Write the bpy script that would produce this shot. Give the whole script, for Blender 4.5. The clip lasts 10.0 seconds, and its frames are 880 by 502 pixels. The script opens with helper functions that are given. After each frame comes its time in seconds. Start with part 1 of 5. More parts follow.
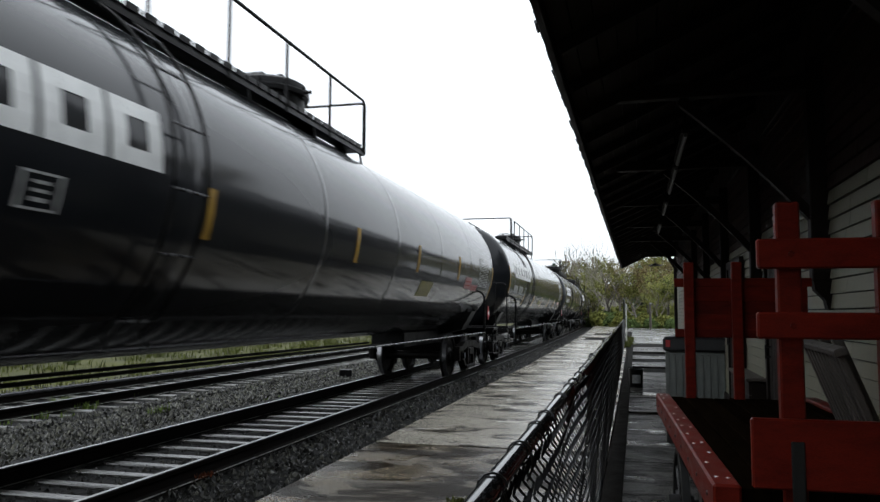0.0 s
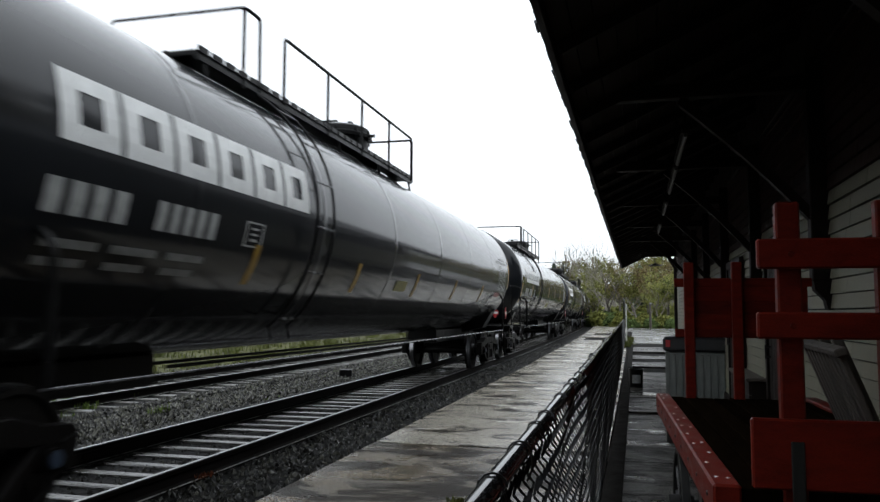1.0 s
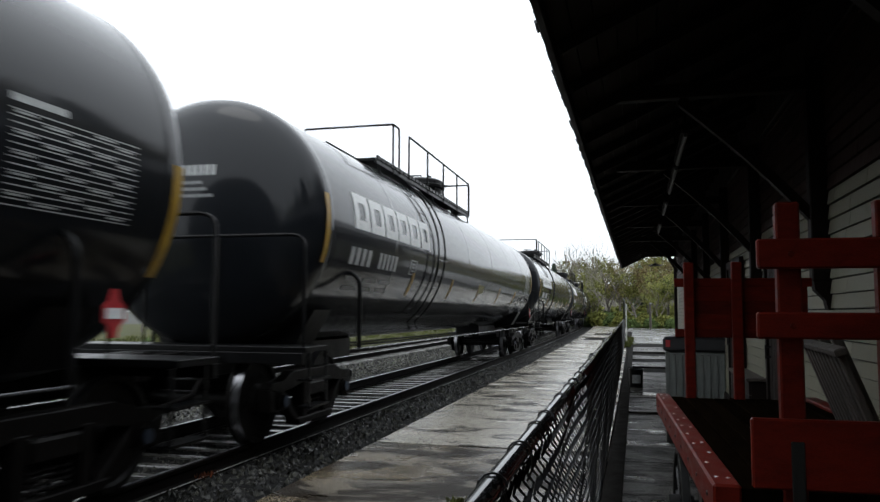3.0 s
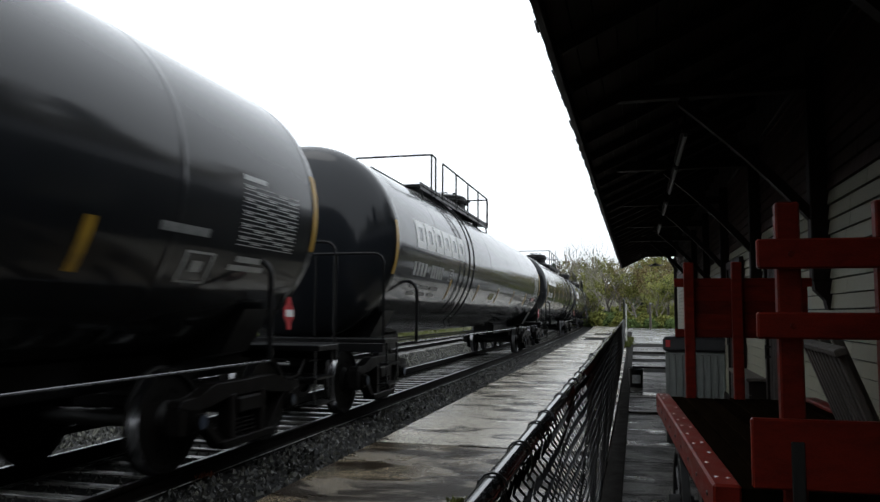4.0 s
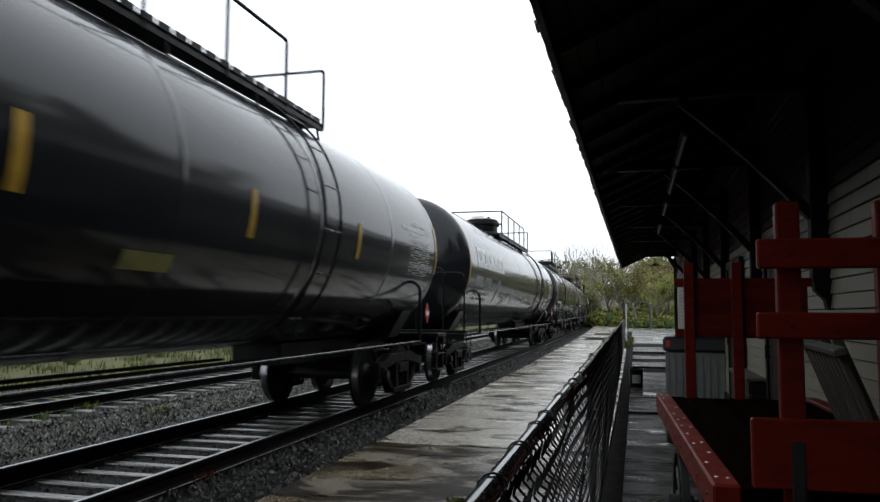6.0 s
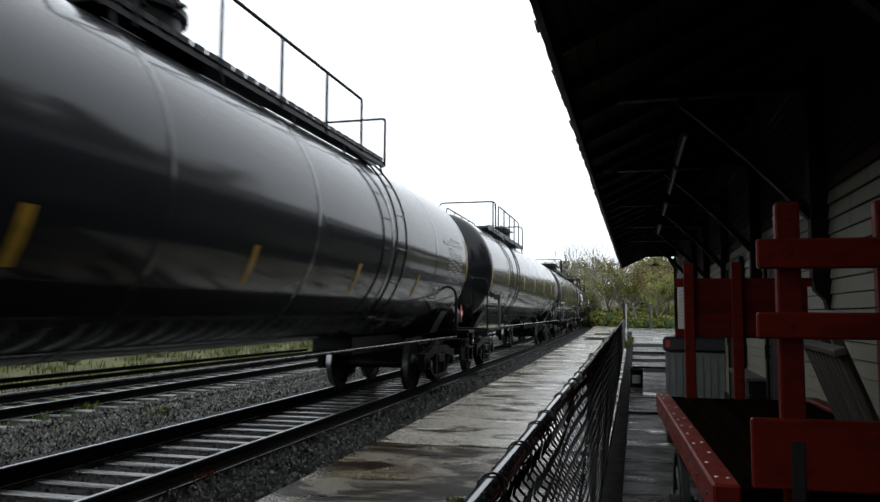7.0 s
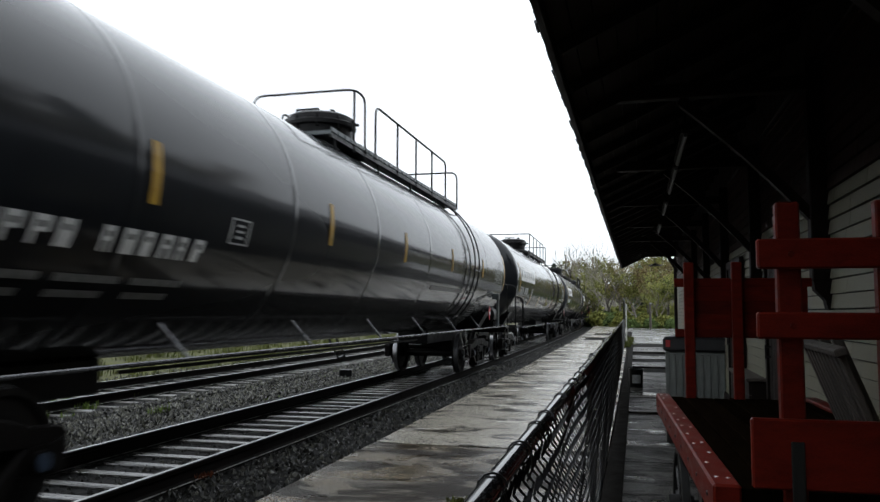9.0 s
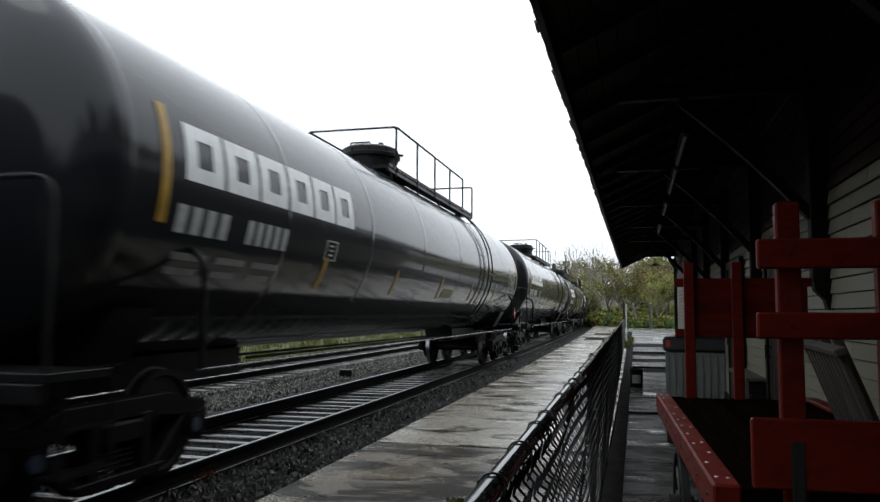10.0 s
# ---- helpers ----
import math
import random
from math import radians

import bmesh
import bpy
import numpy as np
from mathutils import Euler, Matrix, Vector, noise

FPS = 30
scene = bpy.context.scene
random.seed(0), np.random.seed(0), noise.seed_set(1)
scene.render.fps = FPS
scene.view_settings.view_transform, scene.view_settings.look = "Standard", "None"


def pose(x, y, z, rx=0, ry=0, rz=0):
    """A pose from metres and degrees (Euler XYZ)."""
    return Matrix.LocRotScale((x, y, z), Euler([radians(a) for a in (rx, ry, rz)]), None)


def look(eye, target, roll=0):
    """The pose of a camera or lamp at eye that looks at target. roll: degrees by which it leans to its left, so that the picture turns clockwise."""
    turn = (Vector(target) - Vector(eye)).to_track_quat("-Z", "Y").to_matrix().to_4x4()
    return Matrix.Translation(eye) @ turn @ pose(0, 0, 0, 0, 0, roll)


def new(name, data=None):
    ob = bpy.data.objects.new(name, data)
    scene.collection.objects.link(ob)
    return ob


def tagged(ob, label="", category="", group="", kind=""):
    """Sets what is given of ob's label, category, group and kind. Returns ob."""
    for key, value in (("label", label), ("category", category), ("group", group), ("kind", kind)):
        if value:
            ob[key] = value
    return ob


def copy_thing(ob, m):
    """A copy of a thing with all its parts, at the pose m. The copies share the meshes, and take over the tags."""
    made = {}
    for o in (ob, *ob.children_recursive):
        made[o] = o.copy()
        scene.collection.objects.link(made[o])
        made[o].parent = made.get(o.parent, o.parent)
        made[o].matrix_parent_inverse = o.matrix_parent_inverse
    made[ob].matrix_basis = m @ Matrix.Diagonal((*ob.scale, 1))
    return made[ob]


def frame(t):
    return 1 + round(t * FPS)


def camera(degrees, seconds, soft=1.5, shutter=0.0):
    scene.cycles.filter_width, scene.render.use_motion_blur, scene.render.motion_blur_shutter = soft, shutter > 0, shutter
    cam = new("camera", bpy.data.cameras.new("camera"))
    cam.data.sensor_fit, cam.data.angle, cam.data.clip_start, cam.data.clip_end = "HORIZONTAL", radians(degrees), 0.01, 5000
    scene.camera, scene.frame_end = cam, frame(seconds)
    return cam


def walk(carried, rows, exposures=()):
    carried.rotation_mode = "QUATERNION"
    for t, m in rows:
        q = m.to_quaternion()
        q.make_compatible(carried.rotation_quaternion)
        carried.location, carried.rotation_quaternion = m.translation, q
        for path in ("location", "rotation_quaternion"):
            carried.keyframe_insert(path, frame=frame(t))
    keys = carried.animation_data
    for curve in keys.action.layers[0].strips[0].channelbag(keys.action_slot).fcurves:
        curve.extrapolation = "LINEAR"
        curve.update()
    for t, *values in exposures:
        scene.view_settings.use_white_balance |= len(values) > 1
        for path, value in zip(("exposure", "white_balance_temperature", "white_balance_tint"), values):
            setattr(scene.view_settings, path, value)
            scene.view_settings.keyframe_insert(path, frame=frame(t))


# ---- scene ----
cam = camera(61.38, 10.0, soft=1.4, shutter=0.15)
EYE = Vector((0.0, 0.0, 1.43))
AIM = EYE + Vector((-0.25442788, 0.96360391, 0.08206071))
walk(cam, [(0.0, look(EYE, AIM, 0.3)), (10.0, look(EYE, AIM, 0.3))])

# ---- light: rainy overcast sky ----
world = bpy.data.worlds.new("overcast_sky")
scene.world = world
world.use_nodes = True
wn, wl = world.node_tree.nodes, world.node_tree.links
wn.clear()
sky = wn.new("ShaderNodeTexSky")
sky.sky_type, sky.sun_disc = "NISHITA", False
sky.sun_elevation, sky.sun_rotation = radians(73), radians(-48)
hs = wn.new("ShaderNodeHueSaturation")
hs.inputs["Saturation"].default_value = 0.12
bg_sky = wn.new("ShaderNodeBackground")
bg_sky.inputs["Strength"].default_value = 0.05
bg_cloud = wn.new("ShaderNodeBackground")
bg_cloud.inputs["Color"].default_value = (0.885, 0.95, 1.02, 1)
wtc = wn.new("ShaderNodeTexCoord")
wsep = wn.new("ShaderNodeSeparateXYZ")
wmap = wn.new("ShaderNodeMapRange")
wmap.inputs["From Min"].default_value, wmap.inputs["From Max"].default_value = 0.0, 1.0
wmap.inputs["To Min"].default_value, wmap.inputs["To Max"].default_value = 1.4, 2.7   # overcast: bright overhead, dimmer low down
wl.new(wtc.outputs["Generated"], wsep.inputs[0])
wpow = wn.new("ShaderNodeMath")
wpow.operation, wpow.use_clamp = "POWER", True
wpow.inputs[1].default_value = 1.4
wl.new(wsep.outputs["Z"], wpow.inputs[0])
wl.new(wpow.outputs[0], wmap.inputs["Value"])
wl.new(wmap.outputs[0], bg_cloud.inputs["Strength"])
add = wn.new("ShaderNodeAddShader")
wout = wn.new("ShaderNodeOutputWorld")
wl.new(sky.outputs[0], hs.inputs["Color"])
wl.new(hs.outputs[0], bg_sky.inputs["Color"])
wl.new(bg_sky.outputs[0], add.inputs[0])
wl.new(bg_cloud.outputs[0], add.inputs[1])
wl.new(add.outputs[0], wout.inputs[0])
sun_data = bpy.data.lights.new("sun", "SUN")
sun_data.energy, sun_data.angle, sun_data.color = 0.35, radians(25), (1.0, 0.98, 0.95)
sun = new("sun", sun_data)
sun.matrix_world = look((-9, 2, 40), (0, 10, 0))
scene.view_settings.exposure = -0.4


# ---- materials ----
def material(name, color, color2=None, scale=8.0, rough=0.6, rough2=None, metal=0.0, bump=0.2, fine=60.0,
             island=0.0, random_tint=0.0, stretch=(1, 1, 1), detail_mix=0.35, spec=0.5):
    """Two scales of noise drive colour, roughness and relief."""
    m = bpy.data.materials.new(name)
    m.use_nodes = True
    n, l = m.node_tree.nodes, m.node_tree.links
    b = n["Principled BSDF"]
    color2 = color2 or tuple(c * 0.6 for c in color)
    tc = n.new("ShaderNodeTexCoord")
    mp = n.new("ShaderNodeMapping")
    mp.inputs["Scale"].default_value = stretch
    l.new(tc.outputs["Object"], mp.inputs["Vector"])
    big, small = n.new("ShaderNodeTexNoise"), n.new("ShaderNodeTexNoise")
    big.inputs["Scale"].default_value, big.inputs["Detail"].default_value = scale, 5
    small.inputs["Scale"].default_value, small.inputs["Detail"].default_value = fine, 3
    l.new(mp.outputs[0], big.inputs["Vector"])
    l.new(mp.outputs[0], small.inputs["Vector"])
    mix = n.new("ShaderNodeMix")
    mix.inputs["Factor"].default_value = detail_mix
    l.new(big.outputs[0], mix.inputs["A"])
    l.new(small.outputs[0], mix.inputs["B"])
    ramp = n.new("ShaderNodeValToRGB")
    ramp.color_ramp.elements[0].position, ramp.color_ramp.elements[1].position = 0.34, 0.66
    ramp.color_ramp.elements[0].color = (*color2, 1)
    ramp.color_ramp.elements[1].color = (*color, 1)
    l.new(mix.outputs["Result"], ramp.inputs[0])
    out = ramp.outputs[0]
    for kind, amount in (("island", island), ("object", random_tint)):
        if amount:
            src = n.new("ShaderNodeNewGeometry") if kind == "island" else n.new("ShaderNodeObjectInfo")
            val = src.outputs["Random Per Island"] if kind == "island" else src.outputs["Random"]
            mr = n.new("ShaderNodeMapRange")
            mr.inputs["To Min"].default_value, mr.inputs["To Max"].default_value = 1 - amount, 1 + amount
            if amount > 1:                   # a few pale pieces among many dark ones
                pw = n.new("ShaderNodeMath")
                pw.operation = "POWER"
                pw.inputs[1].default_value = 2.2
                l.new(val, pw.inputs[0])
                val = pw.outputs[0]
                mr.inputs["To Min"].default_value = 0.22
            l.new(val, mr.inputs["Value"])
            h = n.new("ShaderNodeHueSaturation")
            l.new(mr.outputs[0], h.inputs["Value"])
            l.new(out, h.inputs["Color"])
            out = h.outputs[0]
    l.new(out, b.inputs["Base Color"])
    rr = n.new("ShaderNodeMapRange")
    rr.inputs["From Min"].default_value, rr.inputs["From Max"].default_value = 0.35, 0.65
    rr.inputs["To Min"].default_value = rough2 if rough2 is not None else rough * 0.8
    rr.inputs["To Max"].default_value = rough
    l.new(big.outputs[0], rr.inputs["Value"])
    l.new(rr.outputs[0], b.inputs["Roughness"])
    b.inputs["Metallic"].default_value = metal
    b.inputs["Specular IOR Level"].default_value = spec
    if bump:
        bp = n.new("ShaderNodeBump")
        bp.inputs["Strength"].default_value, bp.inputs["Distance"].default_value = bump, 0.01
        l.new(mix.outputs["Result"], bp.inputs["Height"])
        l.new(bp.outputs[0], b.inputs["Normal"])
    return m


BLACK_PAINT = material("black_tank_paint", (0.0095, 0.0110, 0.0136), (0.0070, 0.0081, 0.0100), 0.5, 0.50, 0.42, bump=0.005, fine=2.0, stretch=(1, 1.4, 0.6), spec=0.05)
_coat = BLACK_PAINT.node_tree.nodes["Principled BSDF"]      # film of rain over the enamel
_coat.inputs["Coat Weight"].default_value, _coat.inputs["Coat Roughness"].default_value, _coat.inputs["Coat IOR"].default_value = 1.0, 0.10, 1.34
BLACK_STEEL = material("black_painted_steel", (0.005, 0.005, 0.0055), (0.003, 0.003, 0.003), 5, 0.45, 0.34, spec=0.14)
GRATE = material("grey_grating", (0.11, 0.125, 0.13), (0.06, 0.07, 0.07), 9, 0.5, 0.3, metal=0.4)
TRUCK_IRON = material("greasy_cast_iron", (0.006, 0.0050, 0.0046), (0.0025, 0.0022, 0.002), 7, 0.6, 0.45, bump=0.4, spec=0.08)
WHEEL_STEEL = material("rolled_wheel_steel", (0.008, 0.0072, 0.0065), (0.004, 0.0036, 0.0033), 9, 0.55, 0.4, spec=0.12)
TREAD_STEEL = material("worn_bright_steel", (0.30, 0.30, 0.31), (0.2, 0.2, 0.21), 20, 0.34, 0.26, metal=1.0, bump=0.05)
WET_EDGE = material("wet_rod_steel", (0.16, 0.165, 0.17), (0.10, 0.10, 0.11), 12, 0.3, 0.2, metal=0.7, bump=0.1)
WHITE_MARK = material("white_stencil_paint", (0.80, 0.81, 0.80), (0.62, 0.63, 0.62), 6, 0.45, bump=0.03)
GREY_MARK = material("faded_grey_stencil_paint", (0.28, 0.29, 0.29), (0.12, 0.125, 0.125), 14, 0.5, bump=0.03)
PALE_MARK = material("dulled_white_stencil_paint", (0.5, 0.51, 0.5), (0.3, 0.31, 0.31), 16, 0.5, bump=0.03)
YELLOW_MARK = material("yellow_reflective_tape", (0.42, 0.25, 0.02), (0.25, 0.14, 0.012), 7, 0.45, bump=0.03)
OLIVE_MARK = material("dulled_yellow_notice", (0.26, 0.25, 0.06), (0.14, 0.135, 0.04), 9, 0.5, bump=0.03)
PINK_MARK = material("faded_pink_notice", (0.55, 0.33, 0.33), (0.42, 0.22, 0.23), 9, 0.5, bump=0.03)
RED_MARK = material("red_placard_print", (0.42, 0.03, 0.035), (0.3, 0.02, 0.025), 6, 0.45, bump=0.02)
RAIL_RUST = material("wet_rail_rust", (0.006, 0.0045, 0.0038), (0.0025, 0.002, 0.0018), 12, 0.65, 0.55, bump=0.2, spec=0.05)
# pale strip paints the sky light caught on top of the rail foot
RAIL_FOOT_LIGHT = material("painted_rail_foot_light", (0.24, 0.235, 0.225), (0.10, 0.098, 0.093), 9, 0.35, 0.25, bump=0.2)
TIE_WOOD = material("weathered_wet_tie", (0.098, 0.096, 0.086), (0.032, 0.031, 0.027), 4, 0.34, 0.24, stretch=(1, 12, 6), random_tint=0.3, bump=0.3, spec=0.8)
STONE = material("wet_ballast_stone", (0.040, 0.0395, 0.0315), (0.0095, 0.0094, 0.0073), 14, 0.36, 0.2, island=3.2, bump=0.3, spec=0.2)
STONE_DARK = material("dark_ballast_stone", (0.0115, 0.0112, 0.0088), (0.003, 0.0029, 0.0023), 14, 0.42, 0.26, island=5.5, bump=0.3, spec=0.18)
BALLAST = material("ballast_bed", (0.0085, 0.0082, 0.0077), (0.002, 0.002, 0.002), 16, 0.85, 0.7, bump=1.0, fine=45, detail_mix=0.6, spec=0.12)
EARTH = material("wet_gravel_earth", (0.045, 0.043, 0.036), (0.018, 0.017, 0.014), 1.2, 0.8, 0.6, bump=0.8, fine=25, spec=0.2)
GRASS_GROUND = material("spring_grass_turf", (0.075, 0.078, 0.024), (0.030, 0.032, 0.011), 0.5, 0.9, bump=0.8, fine=14, spec=0.1)
WEED = material("fresh_weed_leaves", (0.13, 0.19, 0.035), (0.06, 0.09, 0.018), 0.8, 0.7, island=0.5, bump=0, spec=0.15)
DEAD_LEAF = material("rust_red_dead_leaves", (0.16, 0.045, 0.015), (0.08, 0.022, 0.009), 5, 0.7, island=0.4, bump=0, spec=0.15)
GRASS = material("grass_blades", (0.085, 0.094, 0.022), (0.04, 0.05, 0.013), 0.5, 0.75, island=0.6, bump=0, spec=0.12)


def wet_concrete(name, dry, wet, stain, scale, puddle, film_rough, random_tint=0.06, spec=0.7, rough=0.40, soak=0.0):
    """Concrete with aggregate grain, brown soaked stains and smooth films of water."""
    m = material(name, dry, wet, scale * 3.0, rough, rough * 0.75, bump=0.3, fine=60, random_tint=random_tint, detail_mix=0.5, spec=spec)
    n, l = m.node_tree.nodes, m.node_tree.links
    b = n["Principled BSDF"]
    geo = n.new("ShaderNodeNewGeometry")
    mp = n.new("ShaderNodeMapping")
    mp.inputs["Scale"].default_value = (0.75, 1.5, 1.0)
    l.new(geo.outputs["Position"], mp.inputs["Vector"])

    def mask(sc, lo, hi, dist, to=(0.0, 1.0), src=None, detail=7):
        t = n.new("ShaderNodeTexNoise")
        t.inputs["Scale"].default_value, t.inputs["Detail"].default_value, t.inputs["Distortion"].default_value = sc, detail, dist
        t.inputs["Roughness"].default_value = 0.62
        l.new(src or mp.outputs[0], t.inputs["Vector"])
        r = n.new("ShaderNodeMapRange")
        r.interpolation_type = "SMOOTHSTEP"
        r.inputs["From Min"].default_value, r.inputs["From Max"].default_value = lo, hi
        r.inputs["To Min"].default_value, r.inputs["To Max"].default_value = to
        l.new(t.outputs[0], r.inputs["Value"])
        return r.outputs[0]
    dark = mask(scale * 1.5, 0.475 + soak, 0.56 + soak, 0.7, (0.0, 0.96))
    film = mask(scale * 0.9, 0.44 + puddle, 0.54 + puddle, 0.2)
    grit = mask(85.0, 0.38, 0.64, 0.0, (0.45, 1.75), geo.outputs["Position"], 2)
    pale = mask(38.0, 0.60, 0.70, 0.0, (1.0, 1.9), geo.outputs["Position"], 1)
    old = b.inputs["Base Color"].links[0].from_socket
    mix = n.new("ShaderNodeMix")
    mix.data_type = "RGBA"
    l.new(dark, mix.inputs["Factor"])
    l.new(old, mix.inputs["A"])
    mix.inputs["B"].default_value = (*stain, 1)
    grain = n.new("ShaderNodeMath")
    grain.operation = "MULTIPLY"
    l.new(grit, grain.inputs[0])
    l.new(pale, grain.inputs[1])
    hv = n.new("ShaderNodeHueSaturation")
    l.new(grain.outputs[0], hv.inputs["Value"])
    l.new(mix.outputs["Result"], hv.inputs["Color"])
    l.new(hv.outputs[0], b.inputs["Base Color"])
    rsock = b.inputs["Roughness"].links[0].from_socket
    m2 = n.new("ShaderNodeMix")
    l.new(film, m2.inputs["Factor"])
    l.new(rsock, m2.inputs["A"])
    m2.inputs["B"].default_value = film_rough
    l.new(m2.outputs["Result"], b.inputs["Roughness"])
    bump = b.inputs["Normal"].links[0].from_node
    l.new(grain.outputs[0], bump.inputs["Height"])
    bump.inputs["Distance"].default_value = 0.004
    inv = n.new("ShaderNodeMapRange")
    inv.inputs["To Min"].default_value, inv.inputs["To Max"].default_value = 0.55, 0.06
    l.new(film, inv.inputs["Value"])
    l.new(inv.outputs[0], bump.inputs["Strength"])
    # soaked stains lose their sheen
    sp = n.new("ShaderNodeMapRange")
    sp.inputs["To Min"].default_value, sp.inputs["To Max"].default_value = spec, spec * 0.12
    l.new(dark, sp.inputs["Value"])
    l.new(sp.outputs[0], b.inputs["Specular IOR Level"])
    return m


CONCRETE = wet_concrete("wet_platform_concrete", (0.40, 0.372, 0.315), (0.225, 0.207, 0.172), (0.024, 0.0185, 0.013), 0.75, -0.06, 0.20, spec=1.0, rough=0.36, soak=0.045)
OLD_CONCRETE = wet_concrete("wet_stained_old_concrete", (0.128, 0.104, 0.070), (0.058, 0.046, 0.030), (0.010, 0.0066, 0.0038), 0.9, 0.0, 0.22, spec=0.5, rough=0.40, soak=-0.012)
# walkway concrete is darkened to carry the shade under the eaves
WALK_SHADED_CONCRETE = wet_concrete("wet_shaded_walkway_concrete", (0.030, 0.027, 0.022), (0.014, 0.0125, 0.0100), (0.006, 0.0052, 0.0042), 1.3, 0.10, 0.05, spec=0.2, rough=0.45)
ASPHALT = material("wet_asphalt", (0.16, 0.16, 0.155), (0.10, 0.10, 0.098), 0.7, 0.3, 0.18, bump=0.25, fine=40)
# soil colour is lowered to hold the shadow of eave and fence
SOIL = material("shade_darkened_wet_soil", (0.007, 0.006, 0.005), (0.003, 0.0025, 0.002), 6, 0.95, bump=0.8, spec=0.05)
GALV = material("dark_wet_painted_pipe", (0.016, 0.0165, 0.018), (0.009, 0.009, 0.010), 10, 0.16, 0.09, bump=0.04, spec=0.7)
WIRE = material("dark_galvanised_wire", (0.010, 0.0105, 0.012), (0.006, 0.006, 0.007), 15, 0.4, 0.28, metal=0.2, bump=0)
# cream is set darker than its paint, standing in for shade under the overhang
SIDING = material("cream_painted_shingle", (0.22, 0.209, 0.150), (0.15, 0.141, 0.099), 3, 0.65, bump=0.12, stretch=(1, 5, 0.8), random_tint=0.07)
SIDING_BROWN = material("dark_red_brown_shingle", (0.035, 0.017, 0.012), (0.018, 0.009, 0.007), 5, 0.75, bump=0.2, stretch=(1, 5, 0.8), random_tint=0.3, spec=0.2)
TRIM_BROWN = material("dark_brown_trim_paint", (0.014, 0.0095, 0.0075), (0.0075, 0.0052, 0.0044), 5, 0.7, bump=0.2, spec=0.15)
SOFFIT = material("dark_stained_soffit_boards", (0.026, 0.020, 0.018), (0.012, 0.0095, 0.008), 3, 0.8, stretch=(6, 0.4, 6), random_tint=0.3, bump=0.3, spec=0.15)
SHINGLE = material("dark_asphalt_shingle", (0.04, 0.04, 0.042), (0.02, 0.02, 0.022), 14, 0.7, bump=0.6, random_tint=0.2)
# red is also lowered to stand for the dim light below the roof
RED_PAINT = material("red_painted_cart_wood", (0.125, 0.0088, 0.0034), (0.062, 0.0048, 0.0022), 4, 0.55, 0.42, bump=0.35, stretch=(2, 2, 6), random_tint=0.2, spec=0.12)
# deck brown is taken near black to include the shade it stands in
DECK_WOOD = material("dark_shaded_deck_boards", (0.0066, 0.0040, 0.0023), (0.0024, 0.0015, 0.0009), 5, 0.9, 0.8, stretch=(8, 0.8, 2), random_tint=0.25, bump=0.4, spec=0.0)
IRON = material("black_forged_iron", (0.008, 0.008, 0.008), (0.004, 0.004, 0.004), 10, 0.5, bump=0.3)
BOLT = material("bright_bolt_head", (0.6, 0.6, 0.58), (0.4, 0.4, 0.4), 20, 0.35, metal=0.9, bump=0)
OLD_WOOD = material("weathered_grey_brown_wood", (0.068, 0.056, 0.046), (0.034, 0.028, 0.023), 4, 0.7, stretch=(6, 6, 1), random_tint=0.2, bump=0.4)
BIN_GREY = material("grey_green_sheet_metal", (0.16, 0.172, 0.16), (0.12, 0.13, 0.12), 5, 0.5, bump=0.1)
BIN_LID = material("black_plastic_lid", (0.018, 0.018, 0.02), (0.01, 0.01, 0.012), 6, 0.4, bump=0.1)
TUBE_WHITE = material("dusty_white_tube", (0.5, 0.5, 0.48), (0.36, 0.36, 0.34), 8, 0.5, bump=0.05)
TUBE_GREY = material("grey_unlit_tube", (0.16, 0.16, 0.155), (0.09, 0.09, 0.088), 8, 0.6, bump=0.05)
BARK = material("grey_bark", (0.26, 0.235, 0.205), (0.13, 0.115, 0.10), 6, 0.9, bump=0.8, stretch=(3, 3, 0.6))
LEAF_SPRING = material("yellow_green_spring_leaves", (0.20, 0.205, 0.055), (0.11, 0.12, 0.032), 0.6, 0.8, island=0.45, bump=0, spec=0.1)
LEAF_GREEN = material("green_leaves", (0.11, 0.155, 0.05), (0.06, 0.09, 0.028), 0.6, 0.8, island=0.45, bump=0, spec=0.1)
LEAF_OLIVE = material("rusty_bud_leaves", (0.21, 0.16, 0.075), (0.12, 0.095, 0.045), 0.6, 0.8, island=0.4, bump=0, spec=0.1)
NEEDLES = material("dark_spruce_needles", (0.10, 0.15, 0.11), (0.06, 0.09, 0.065), 1.0, 0.8, island=0.3, bump=0)


# ---- mesh helpers ----
def empty(name, m=None):
    ob = new(name)
    ob.empty_display_size = 0.2
    if m is not None:
        ob.matrix_basis = m
    return ob


def part(name, bm, mat, parent=None, label="", smooth=False, m=None):
    """One bmesh as one mesh object, under a thing or a part."""
    me = bpy.data.meshes.new(name)
    bmesh.ops.recalc_face_normals(bm, faces=bm.faces)
    bm.to_mesh(me)
    bm.free()
    me.materials.append(mat)
    if smooth:
        me.shade_smooth()
        me.set_sharp_from_angle(angle=radians(38))
    return piece(name, me, parent, label, m)


def piece(name, me, parent=None, label="", m=None):
    ob = new(name, me)
    if parent is not None:
        ob.parent = parent
    if m is not None:
        ob.matrix_basis = m
    if label:
        ob["label"] = label
    return ob


def raw(name, verts, faces, mat, parent=None, label="", smooth=False):
    me = bpy.data.meshes.new(name)
    me.from_pydata([tuple(v) for v in verts], [], [tuple(f) for f in faces])
    me.materials.append(mat)
    if smooth:
        me.shade_smooth()
    return piece(name, me, parent, label)


